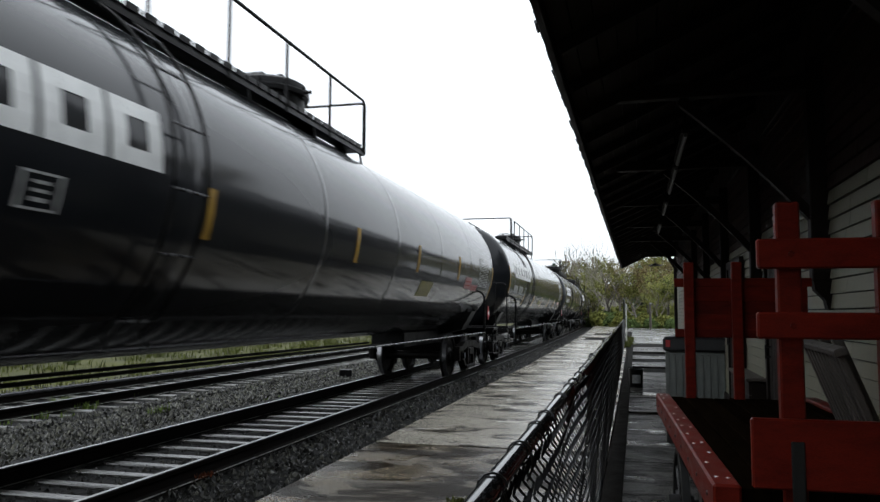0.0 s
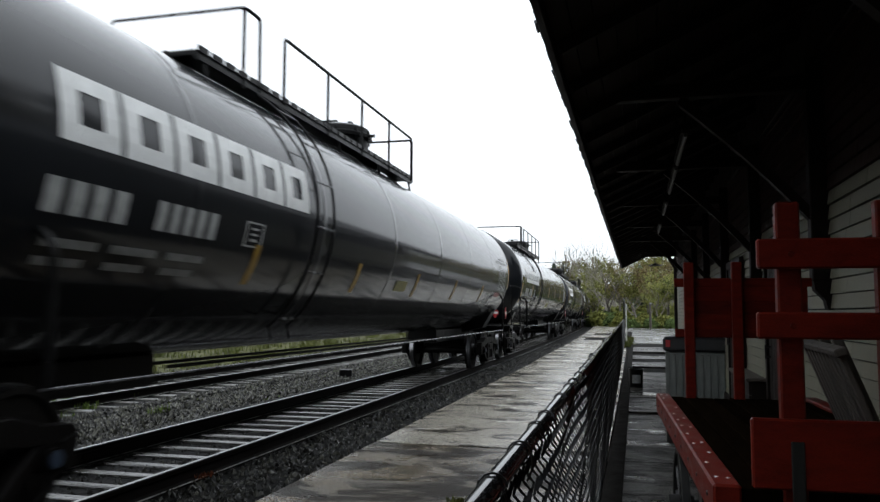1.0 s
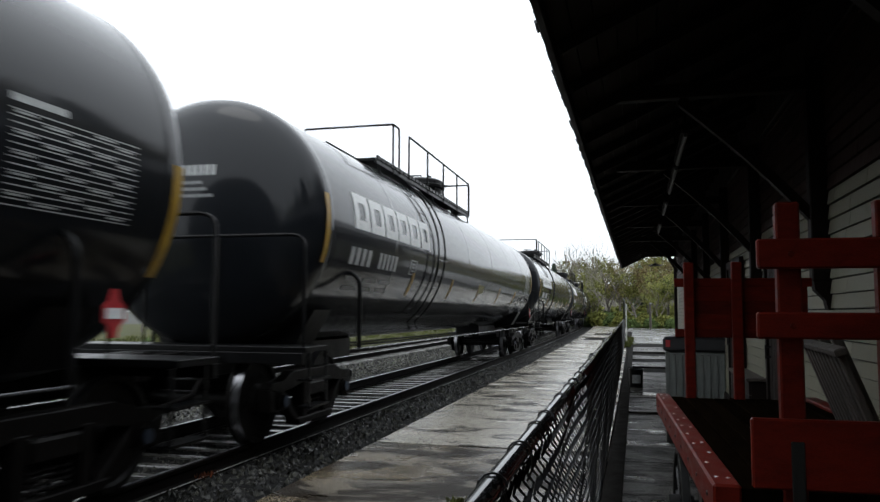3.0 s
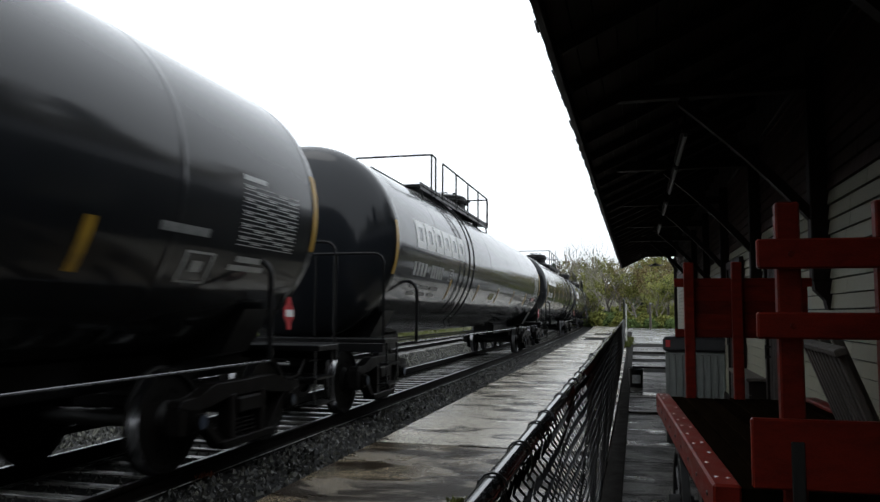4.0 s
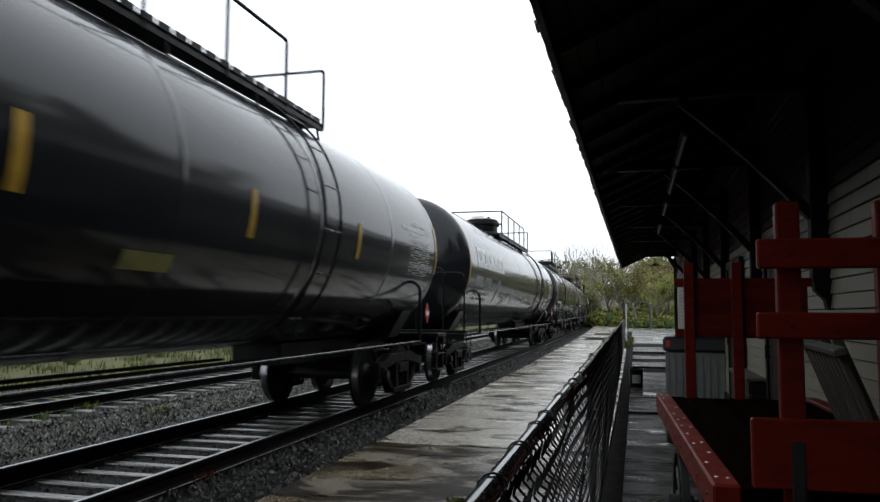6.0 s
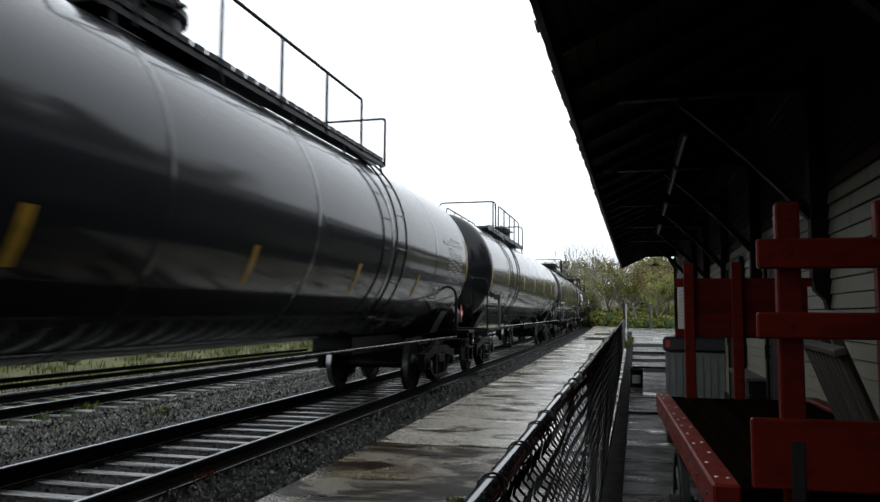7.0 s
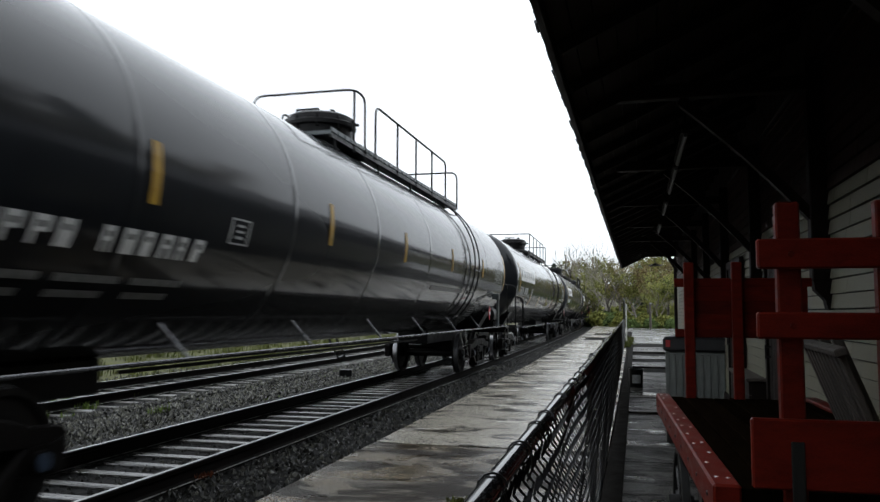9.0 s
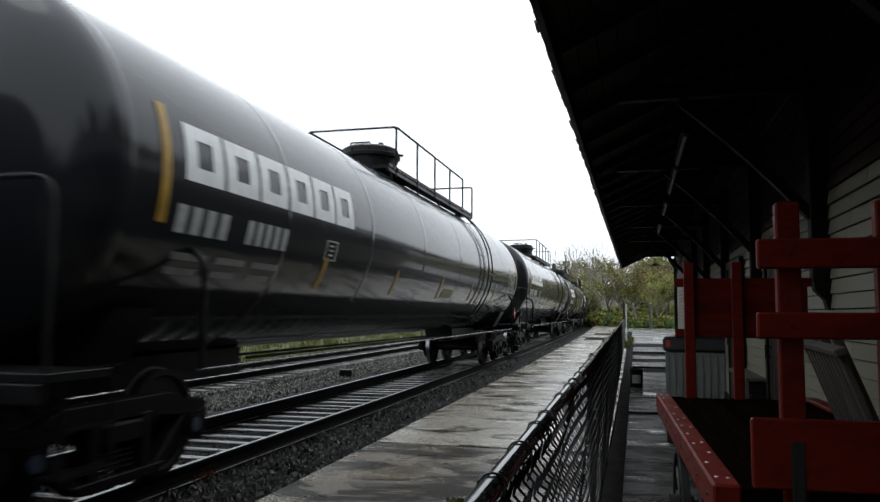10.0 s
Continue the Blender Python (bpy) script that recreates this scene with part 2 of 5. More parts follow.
def box(bm, x0, x1, y0, y1, z0, z1, bevel=0.0):
    r = bmesh.ops.create_cube(bm, size=1.0, matrix=Matrix.Translation(((x0 + x1) / 2, (y0 + y1) / 2, (z0 + z1) / 2)) @ Matrix.Diagonal((x1 - x0, y1 - y0, z1 - z0, 1)))
    if bevel:
        vs = set(r["verts"])
        es = [e for e in bm.edges if e.verts[0] in vs and e.verts[1] in vs]
        bmesh.ops.bevel(bm, geom=es, offset=bevel, segments=1, affect="EDGES", profile=0.5)
    return bm


def boxes(*dims, bevel=0.0):
    bm = bmesh.new()
    for d in dims:
        box(bm, *d, bevel=bevel)
    return bm


def rod(bm, p, q, r, seg=8, r2=None):
    p, q = Vector(p), Vector(q)
    d = q - p
    m = Matrix.Translation((p + q) / 2) @ d.to_track_quat("Z", "Y").to_matrix().to_4x4()
    bmesh.ops.create_cone(bm, cap_ends=True, segments=seg, radius1=r, radius2=r if r2 is None else r2, depth=d.length, matrix=m)
    return bm


def rods(pairs, r, seg=8):
    bm = bmesh.new()
    for p, q in pairs:
        rod(bm, p, q, r, seg)
    return bm


def tube(bm, pts, r, seg=7):
    """A round bar bent through the points."""
    pts = [Vector(p) for p in pts]
    rings = []
    up = Vector((0.31, 0.17, 0.93)).normalized()
    for i, p in enumerate(pts):
        d = (pts[min(i + 1, len(pts) - 1)] - pts[max(i - 1, 0)]).normalized()
        a = d.cross(up)
        if a.length < 0.05:
            a = d.cross(Vector((1, 0, 0)))
        a.normalize()
        b = d.cross(a)
        rings.append([bm.verts.new(p + r * (math.cos(k * math.tau / seg) * a + math.sin(k * math.tau / seg) * b)) for k in range(seg)])
    for s, t in zip(rings, rings[1:]):
        for k in range(seg):
            bm.faces.new((s[k], s[(k + 1) % seg], t[(k + 1) % seg], t[k]))
    bm.faces.new(rings[0])
    bm.faces.new(rings[-1])
    return bm


def rounded(pts, radius, n=4):
    """The polyline with its inner corners rounded."""
    pts = [Vector(p) for p in pts]
    out = [pts[0]]
    for a, b, c in zip(pts, pts[1:], pts[2:]):
        p, q = b + (a - b).normalized() * radius, b + (c - b).normalized() * radius
        for i in range(n + 1):
            t = i / n
            out.append((1 - t) ** 2 * p + 2 * t * (1 - t) * b + t * t * q)
    return out + [pts[-1]]


def lathe(bm, profile, m, seg=32):
    """Turns (radius, height) pairs about the z axis of m."""
    rings = []
    for r, h in profile:
        if r < 1e-6:
            rings.append([bm.verts.new(m @ Vector((0, 0, h)))] * seg)
        else:
            rings.append([bm.verts.new(m @ Vector((r * math.cos(k * math.tau / seg), r * math.sin(k * math.tau / seg), h))) for k in range(seg)])
    for s, t in zip(rings, rings[1:]):
        for k in range(seg):
            vs = [s[k], s[(k + 1) % seg], t[(k + 1) % seg], t[k]]
            vs = [v for i, v in enumerate(vs) if v not in vs[:i]]
            if len(vs) > 2:
                bm.faces.new(vs)
    return bm


def extrude_outline(bm, pts, m, depth):
    """A flat outline (u, v) pulled along the third axis of m, centred."""
    lo = [bm.verts.new(m @ Vector((u, v, -depth / 2))) for u, v in pts]
    hi = [bm.verts.new(m @ Vector((u, v, depth / 2))) for u, v in pts]
    bm.faces.new(lo)
    bm.faces.new(hi)
    for i in range(len(pts)):
        j = (i + 1) % len(pts)
        bm.faces.new((lo[i], lo[j], hi[j], hi[i]))
    return bm


K = 0.00024          # the line curves gently away to the west
TRACK_X = -4.82
TRACK_2_X = -9.72


def bend(y):
    return -K * y * y


# ---- ground, tracks, platform ----
def strip(name, x0, x1, ys, z, mat, curved=True, thick=0.0, parent=None, wob=0.0):
    """A long sheet or slab between two lines that follow the curve."""
    bm = bmesh.new()
    rows = []
    rnd = random.Random(7)
    for y in ys:
        o = bend(y) if curved else 0.0
        a, b = x0 + o + rnd.uniform(-wob, wob), x1 + o + rnd.uniform(-wob, wob)
        row = [bm.verts.new((a, y, z)), bm.verts.new((b, y, z))]
        if thick:
            row += [bm.verts.new((b, y, z - thick)), bm.verts.new((a, y, z - thick))]
        rows.append(row)
    for s, t in zip(rows, rows[1:]):
        n = len(s)
        for k in range(n if thick else 1):
            bm.faces.new((s[k], s[(k + 1) % n], t[(k + 1) % n], t[k]))
    if thick:
        bm.faces.new(rows[0])
        bm.faces.new(rows[-1])
    return part(name, bm, mat, parent)


FAR = [y for y in range(-60, 300, 6)]
g = boxes((-900, 900, -600, 1500, -1.2, -0.42))
tagged(part("ground", g, EARTH), "wet brown gravelly earth reaching the horizon", "ground", kind="structure")


def ballast_bed(x, z, half, mat, label, shoulder=None):
    bm = bmesh.new()
    prof = [(-half - 0.55, -0.42), (-half, z), (half, z), (half + 0.45, -0.30)]
    if shoulder is not None:
        prof = [(-half - 0.55, -0.42), (-half, shoulder), (-0.87, shoulder), (-0.83, z), (0.83, z), (0.87, shoulder), (half, shoulder), (half + 0.45, -0.30)]
    rows = [[bm.verts.new((x + bend(y) + u, y, w)) for u, w in prof] for y in FAR]
    for s, t in zip(rows, rows[1:]):
        for k in range(len(prof) - 1):
            bm.faces.new((s[k], s[k + 1], t[k + 1], t[k]))
    return tagged(part("ballast", bm, mat), label, "ballast", kind="structure")


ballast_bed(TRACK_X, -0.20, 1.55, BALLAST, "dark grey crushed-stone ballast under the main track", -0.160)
ballast_bed(TRACK_2_X, -0.21, 1.5, BALLAST, "grey ballast under the siding track")
tagged(strip("ballast_between", -8.3, -6.3, FAR, -0.245, BALLAST, wob=0.1), "grey crushed stone between the two tracks", "ballast", kind="structure")

# loose stones lying on the beds, denser near the station
rng = np.random.default_rng(4)


def stones(name, n, xa, xb, ya, yb, z, label, s0=0.022, s1=0.042, mat=None):
    octa = np.array([(1, 0, 0), (0, 1, 0), (-1, 0, 0), (0, -1, 0), (0, 0, 1), (0, 0, -1)], float)
    tri = np.array([(0, 1, 4), (1, 2, 4), (2, 3, 4), (3, 0, 4), (1, 0, 5), (2, 1, 5), (3, 2, 5), (0, 3, 5)])
    y = ya + (yb - ya) * rng.random(n) ** 1.7
    x = xa + (xb - xa) * rng.random(n) - K * y * y
    size = rng.uniform(s0, s1, n)[:, None, None] * rng.uniform(0.6, 1.3, (n, 1, 3))
    v = octa[None] * size * rng.uniform(0.7, 1.25, (n, 6, 1)) + rng.uniform(-0.006, 0.006, (n, 6, 3))
    a = rng.uniform(0, 6.28, n)
    c, s = np.cos(a)[:, None], np.sin(a)[:, None]
    vx, vy = v[..., 0] * c - v[..., 1] * s, v[..., 0] * s + v[..., 1] * c
    zz = z(x + K * y * y) if callable(z) else np.full(n, z)
    V = np.stack([vx + x[:, None], vy + y[:, None], v[..., 2] + zz[:, None] + 0.012], -1).reshape(-1, 3)
    F = (tri[None] + 6 * np.arange(n)[:, None, None]).reshape(-1, 3)
    return tagged(raw(name, V.tolist(), F.tolist(), mat or STONE), label, "gravel", kind="stuff")


stones("ballast_stones", 30000, -8.4, -5.75, 5, 45, lambda x: np.where(x > -6.3, -0.2, np.where(x < -8.1, -0.22, -0.25)), "loose wet grey ballast stones beside the track", 0.024, 0.052)
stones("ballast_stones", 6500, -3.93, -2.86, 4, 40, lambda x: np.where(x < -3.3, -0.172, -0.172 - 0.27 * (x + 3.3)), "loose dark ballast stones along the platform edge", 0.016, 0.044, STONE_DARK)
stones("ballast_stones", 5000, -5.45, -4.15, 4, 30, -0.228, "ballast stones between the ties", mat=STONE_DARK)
stones("ballast_stones", 9000, -12.5, -8.6, 6, 50, -0.24, "fine grey stones over the siding", 0.02, 0.035)

RAIL_PROFILE = [(-0.07, -0.17), (0.07, -0.17), (0.07, -0.158), (0.012, -0.135), (0.009, -0.05), (0.034, -0.036), (0.037, -0.006), (0.028, 0.0),
                (-0.028, 0.0), (-0.037, -0.006), (-0.034, -0.036), (-0.009, -0.05), (-0.012, -0.135), (-0.07, -0.158)]


def track(x, spacing, first, count, sink, tie_mesh_z, label, name="railway_track"):
    t = tagged(empty(name), label, "railway track", kind="structure")
    for side in (-0.7525, 0.7525):
        for nm, prof, mat, lab in (("rail", RAIL_PROFILE, RAIL_RUST, "rusty wet steel rail"), ("rail_head", [(-0.020, 0.001), (0.016, 0.001), (0.016, 0.003), (-0.020, 0.003)], TREAD_STEEL, "bright worn rail head"), ("rail_foot", [(0.028, -0.1465), (0.068, -0.1555), (0.068, -0.154), (0.028, -0.145)], RAIL_FOOT_LIGHT, "pale strip painted as light on the rail foot")):
            bm = bmesh.new()
            rows = [[bm.verts.new((x + side + bend(y) + u, y, w + sink)) for u, w in prof] for y in FAR]
            for s, r in zip(rows, rows[1:]):
                for k in range(len(prof)):
                    bm.faces.new((s[k], s[(k + 1) % len(prof)], r[(k + 1) % len(prof)], r[k]))
            part(nm, bm, mat, t, lab)
    rnd = random.Random(3)
    meshes = []
    for i in range(4):
        bm = boxes((-1.28 + rnd.uniform(-.05, .05), 1.28 + rnd.uniform(-.05, .05), -0.068, 0.068, -0.33, -0.168), bevel=0.012)
        for v in bm.verts:
            v.co.z += rnd.uniform(-0.006, 0.006)
        me = bpy.data.meshes.new("sleeper")
        bm.to_mesh(me)
        bm.free()
        me.materials.append(TIE_WOOD)
        meshes.append(me)
    for i in range(count):
        y = first + i * spacing + rnd.uniform(-0.035, 0.035)
        piece("sleeper", meshes[i % 4], t, m=pose(x + bend(y), y, sink + tie_mesh_z + rnd.uniform(-0.012, 0.006), 0, 0, math.degrees(2 * K * y) + rnd.uniform(-1.2, 1.2)))
    return t


track(TRACK_X, 0.462, 1.35, 280, 0.0, 0.0, "main railway track with wet rails on weathered wooden ties")
track(TRACK_2_X, 0.56, 3.0, 110, -0.02, 0.012, "weedy siding track with dark rails half buried in gravel")

# green verge beyond the siding
tagged(strip("grass_verge", -60, -11.6, FAR, -0.30, GRASS_GROUND, wob=0.15), "strip of fresh spring grass beyond the siding", "grass", kind="structure")


def tufts(name, spots, blades, height, spread, label, mat=None):
    rnd = random.Random(11)
    V, Fc = [], []
    for x, y, z in spots:
        for _ in range(blades):
            a, h, r = rnd.uniform(0, 6.28), height * rnd.uniform(0.45, 1.1), spread * math.sqrt(rnd.random())
            bx, by = x + r * math.cos(a * 3.1), y + r * math.sin(a * 3.1)
            w, lean = 0.006 + 0.012 * rnd.random() * height / 0.2, rnd.uniform(0.1, 0.5) * h
            c, s = math.cos(a), math.sin(a)
            i = len(V)
            V += [(bx - w * s, by + w * c, z), (bx + w * s, by - w * c, z), (bx + lean * 0.4 * c + w * 0.7 * s, by + lean * 0.4 * s - w * 0.7 * c, z + h * 0.6), (bx + lean * c, by + lean * s, z + h)]
            Fc += [(i, i + 1, i + 2), (i, i + 2, i + 3)]
    return tagged(raw(name, V, Fc, mat or GRASS), label, "grass", kind="stuff")


rnd = random.Random(5)
tufts("grass_tufts", [(rnd.uniform(-30, -11.7) + bend(y), y, -0.31) for y in [rnd.uniform(8, 75) for _ in range(1500)]], 14, 0.27, 0.35, "uneven spring grass on the verge")
tufts("weeds", [(x + rnd.uniform(-.16, .16), y + rnd.uniform(-.16, .16), -0.24) for x, y, n in ((-9.26, 11.95, 9), (-9.82, 11.24, 5), (-9.37, 9.73, 4), (-8.99, 10.69, 5), (-7.67, 10.6, 2), (-8.6, 9.6, 2), (-8.8, 8.6, 2)) for _ in range(n)], 22, 0.15, 0.13, "small green weeds growing through the ballast", WEED)
tufts("moss_weeds", [(rnd.uniform(-8.3, -6.2) + bend(y), y, -0.25) for y in [rnd.uniform(9, 32) for _ in range(110)]], 9, 0.05, 0.09, "low dull green weeds among the ballast stones", WEED)
tufts("leaf_litter", [(-4.02 + rnd.uniform(-.04, .05), 6.5 + rnd.uniform(-.14, .14), -0.15) for _ in range(9)], 6, 0.05, 0.05, "wet rust-red dead leaves beside the rail", DEAD_LEAF)
tufts("platform_grass", [(-1.40 + i * 0.055, 5.72 + rnd.uniform(-.05, .05), -0.04) for i in range(13)], 34, 0.05, 0.06, "tuft of grass growing in a platform joint")
tufts("fence_weeds", [(-0.45 + rnd.uniform(-.1, .7) * (i / 40), 36 + rnd.uniform(-3, 7), -0.03) for i in range(26)], 14, 0.24, 0.2, "weeds growing round the end of the fence")

# platform slabs west of the fence
plat = tagged(empty("platform"), "wet concrete station platform with dark stains and joints", "platform", kind="structure")
edges = [-9.0, -4.1, 0.6, 5.25, 8.06] + [12.7 + i * 4.7 for i in range(21)]
for a, b in zip(edges, edges[1:]):
    bm = bmesh.new()
    gap = 0.03
    pts = [(-2.855 + bend(a + gap), a + gap), (-0.30 + bend(a) * 0.45, a + gap), (-0.30 + bend(b) * 0.45, b - gap), (-2.855 + bend(b - gap), b - gap)]
    extrude_outline(bm, pts, Matrix.Translation((0, 0, -0.13)), 0.20)
    bmesh.ops.bevel(bm, geom=list(bm.edges), offset=0.002, segments=1, affect="EDGES")
    dz = rnd.uniform(-0.002, 0.002)
    part("slab", bm, OLD_CONCRETE if b < 9 else CONCRETE, plat, m=pose(0, 0, dz, rnd.uniform(-.02, .02), rnd.uniform(-.04, .04)))
part("joint_bed", boxes((-2.83, -0.31, -6, 60, -0.33, -0.040)), SOIL, plat)
# walkway under the eaves
walkway = tagged(empty("walkway"), "wet concrete walkway slabs with puddles beside the station", "walkway", kind="structure")
edges = [-6.0, -4.2, -2.4, -0.5, 1.2, 2.7, 4.4, 6.1, 7.75, 9.6] + [11.5 + i * 1.9 for i in range(15)]
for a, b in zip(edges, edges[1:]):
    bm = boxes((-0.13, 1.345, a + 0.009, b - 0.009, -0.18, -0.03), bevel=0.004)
    part("slab", bm, WALK_SHADED_CONCRETE, walkway, m=pose(0, 0, rnd.uniform(-0.012, 0.008), rnd.uniform(-.15, .15), rnd.uniform(-.15, .15)))
part("joint_bed", boxes((-0.12, 1.34, -6, 38, -0.3, -0.055)), SOIL, walkway)
tagged(part("soil_strip", boxes((-0.30, -0.135, -6, 38, -0.3, -0.055)), SOIL), "wet soil along the fence foot, darkened for shade", "soil", kind="structure")
tagged(part("lot", boxes((-1.9, 16, 38.1, 76, -0.35, -0.06)), ASPHALT), "wet grey asphalt lot beyond the station", "road", kind="structure")

# ---- chain-link fence ----


def fence_x(y):
    return -0.245 - 0.0085 * y


fence = tagged(empty("chain_link_fence"), "low chain-link fence with dark wet pipe top rail", "fence", kind="")
FT = 1.115
part("top_rail", tube(bmesh.new(), [(fence_x(y), y, FT + 0.0006 * y) for y in (-3, 0, 2, 5, 10, 20, 36.8)], 0.0215, 12), GALV, fence, "wet round pipe rail", smooth=True)
part("bottom_wire", tube(bmesh.new(), [(fence_x(y), y, 0.06) for y in (-3, 10, 36.8)], 0.003, 5), WIRE, fence)
for i, y in enumerate([-2.4, 6.0, 9.1, 12.2, 15.3, 18.4, 21.5, 24.6, 27.7, 30.8, 33.9]):
    bm = rod(bmesh.new(), (fence_x(y) - 0.05, y, -0.1), (fence_x(y) - 0.05, y, FT - 0.03), 0.024, 10)
    rod(bm, (fence_x(y) - 0.05, y, FT - 0.03), (fence_x(y) - 0.05, y, FT + 0.0), 0.028, 10, 0.012)
    part("post", bm, GALV, fence, smooth=True)
bm = rod(bmesh.new(), (fence_x(36.8), 36.8, -0.1), (fence_x(36.8), 36.8, 2.05), 0.04, 12)
rod(bm, (fence_x(36.8), 36.8, 2.05), (fence_x(36.8), 36.8, 2.12), 0.048, 12, 0.02)
part("end_post", bm, GALV, fence, "tall dark end post", smooth=True)
part("end_pole", rod(bmesh.new(), (fence_x(36.8) + 0.10, 36.5, -0.1), (fence_x(36.8) + 0.10, 36.5, 1.85), 0.03, 10), TUBE_WHITE, fence, "pale grey pole beside the end post", smooth=True)
# ties round the rail
tie_bm = bmesh.new()
for i in range(34):
    y = 0.55 + i * 0.36 + rnd.uniform(-0.12, 0.12)
    c, r = Vector((fence_x(y), y, FT)), 0.026
    pts = [c + Vector((r * math.cos(a), 0.02 * math.sin(a * 0.5 + i), r * math.sin(a))) for a in [k * math.tau / 12 for k in range(13)]]
    pts += [c + Vector((0.03, 0.01, -0.03)), c + Vector((0.012, 0.03, -0.07))]
    tube(tie_bm, pts, 0.0028, 5)
tagged(part("tie_wire", tie_bm, WIRE, fence, smooth=True), kind="stuff")


def chain_mesh():
    """Woven wire: each wire zigzags upward and hooks its neighbours."""
    w, hstep, r = 0.060, 0.030, 0.0031
    V, Fc = [], []
    rr = random.Random(9)
    y = -0.5
    while y < 36.7:
        coarse = y > 14
        x0 = fence_x(y) + 0.024
        n = int((FT - 0.02 - 0.05) / hstep)
        sag = rr.uniform(-0.006, 0.006)
        base = len(V)
        wob = 0.9 if y < 4 else 0.3
        for k in range(n + 1):
            side = 1 if k % 2 else -1
            z = FT + 0.012 - k * hstep + rr.uniform(-.004, .004) * wob
            yy = y + side * (w / 2 + 0.002) + sag + 0.012 * wob * math.sin(k * 0.7 + y * 5)
            xx = x0 + side * 0.0022 + 0.010 * wob * math.sin(y * 3.1 + k * 0.31)
            if k == 0:
                z += 0.006
            if coarse:
                V += [(xx, yy - r, z), (xx + r, yy + r, z), (xx - r, yy + r, z)]
            else:
                V += [(xx + r, yy, z + r * 0.7), (xx - r, yy, z + r * 0.7), (xx, yy + side * r, z - r)]
        for k in range(n):
            a, b = base + 3 * k, base + 3 * k + 3
            for j in range(3):
                Fc.append((a + j, a + (j + 1) % 3, b + (j + 1) % 3, b + j))
        y += w
    return tagged(raw("chain_link", V, Fc, WIRE, fence, "woven diamond wire mesh"), kind="stuff")


chain_mesh()

# ---- station building ----
# B0: station runs on unseen behind the eye, lengthened to block light from there
WALL_X, B0, B1 = 1.35, -18.0, 26.0
EAVE_X, EAVE_Z, PITCH = -0.445, 3.0, math.tan(radians(25))
RIDGE_X = 4.6
building = tagged(empty("station_building"), "long wooden railway station with cream shingles and deep dark eaves", "building", kind="structure")
part("wall_top", boxes((WALL_X + 0.02, WALL_X + 0.2, B0, B1, 3.41, 3.84)), TRIM_BROWN, building)
# dark sheet seen through the course gaps draws the shadow lines between shingles
part("wall_backing", boxes((WALL_X + 0.009, WALL_X + 0.019, B0 + 0.1, B1 - 0.11, 0.0, 3.40)), TRIM_BROWN, building)
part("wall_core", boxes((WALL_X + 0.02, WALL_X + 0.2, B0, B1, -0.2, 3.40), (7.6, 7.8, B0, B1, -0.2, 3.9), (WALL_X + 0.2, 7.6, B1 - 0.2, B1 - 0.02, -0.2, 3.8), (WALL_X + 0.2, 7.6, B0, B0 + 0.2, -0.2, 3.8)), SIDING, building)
# eave: fascia, shingled roof, soffit boards
def roof_z(x):
    return EAVE_Z + (x - EAVE_X) * PITCH


bm = bmesh.new()
extrude_outline(bm, [(EAVE_X - 0.03, EAVE_Z + 0.05), (RIDGE_X, roof_z(RIDGE_X) + 0.07), (RIDGE_X + 5.1, EAVE_Z + 0.05), (RIDGE_X + 5.1, EAVE_Z + 0.13), (RIDGE_X, roof_z(RIDGE_X) + 0.19), (EAVE_X - 0.03, EAVE_Z + 0.13)],
                Matrix(((1, 0, 0, 0), (0, 0, -1, (B0 + B1) / 2 - 0.3), (0, 1, 0, 0), (0, 0, 0, 1))), B1 - B0 - 0.4)
part("roof", bm, SHINGLE, building, "dark shingle roof")
part("fascia", boxes((EAVE_X - 0.02, EAVE_X + 0.02, B0, B1 - 0.55, EAVE_Z - 0.10, EAVE_Z + 0.055), bevel=0.004), TRIM_BROWN, building, "dark brown fascia board")
bm = bmesh.new()
for y in (B0 + 0.02, B1 - 0.53):
    extrude_outline(bm, [(EAVE_X, EAVE_Z - 0.1), (WALL_X + 0.1, roof_z(WALL_X) - 0.06), (WALL_X + 0.1, roof_z(WALL_X) + 0.06), (EAVE_X, EAVE_Z + 0.05)], Matrix(((1, 0, 0, 0), (0, 0, -1, y), (0, 1, 0, 0), (0, 0, 0, 1))), 0.04)
part("bargeboard", bm, TRIM_BROWN, building)
nb = 15
sw = (WALL_X - EAVE_X) / nb
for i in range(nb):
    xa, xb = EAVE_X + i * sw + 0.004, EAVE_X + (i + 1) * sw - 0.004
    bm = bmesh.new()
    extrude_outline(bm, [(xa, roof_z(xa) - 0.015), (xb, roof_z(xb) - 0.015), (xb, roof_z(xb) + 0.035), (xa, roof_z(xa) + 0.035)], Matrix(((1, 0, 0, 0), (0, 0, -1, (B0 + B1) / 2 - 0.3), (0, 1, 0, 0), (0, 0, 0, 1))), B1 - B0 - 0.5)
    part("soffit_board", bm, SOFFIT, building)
# rafters under the soffit
raf = bmesh.new()
extrude_outline(raf, [(EAVE_X + 0.06, EAVE_Z - 0.075), (WALL_X, roof_z(WALL_X) - 0.12), (WALL_X, roof_z(WALL_X) - 0.016), (EAVE_X + 0.02, EAVE_Z - 0.01)], Matrix(((1, 0, 0, 0), (0, 0, -1, 0), (0, 1, 0, 0), (0, 0, 0, 1))), 0.05)
raf_me = bpy.data.meshes.new("rafter")
bmesh.ops.recalc_face_normals(raf, faces=raf.faces)
raf.to_mesh(raf_me)
raf.free()
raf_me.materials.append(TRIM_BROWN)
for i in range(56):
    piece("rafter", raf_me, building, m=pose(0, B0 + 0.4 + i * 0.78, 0))
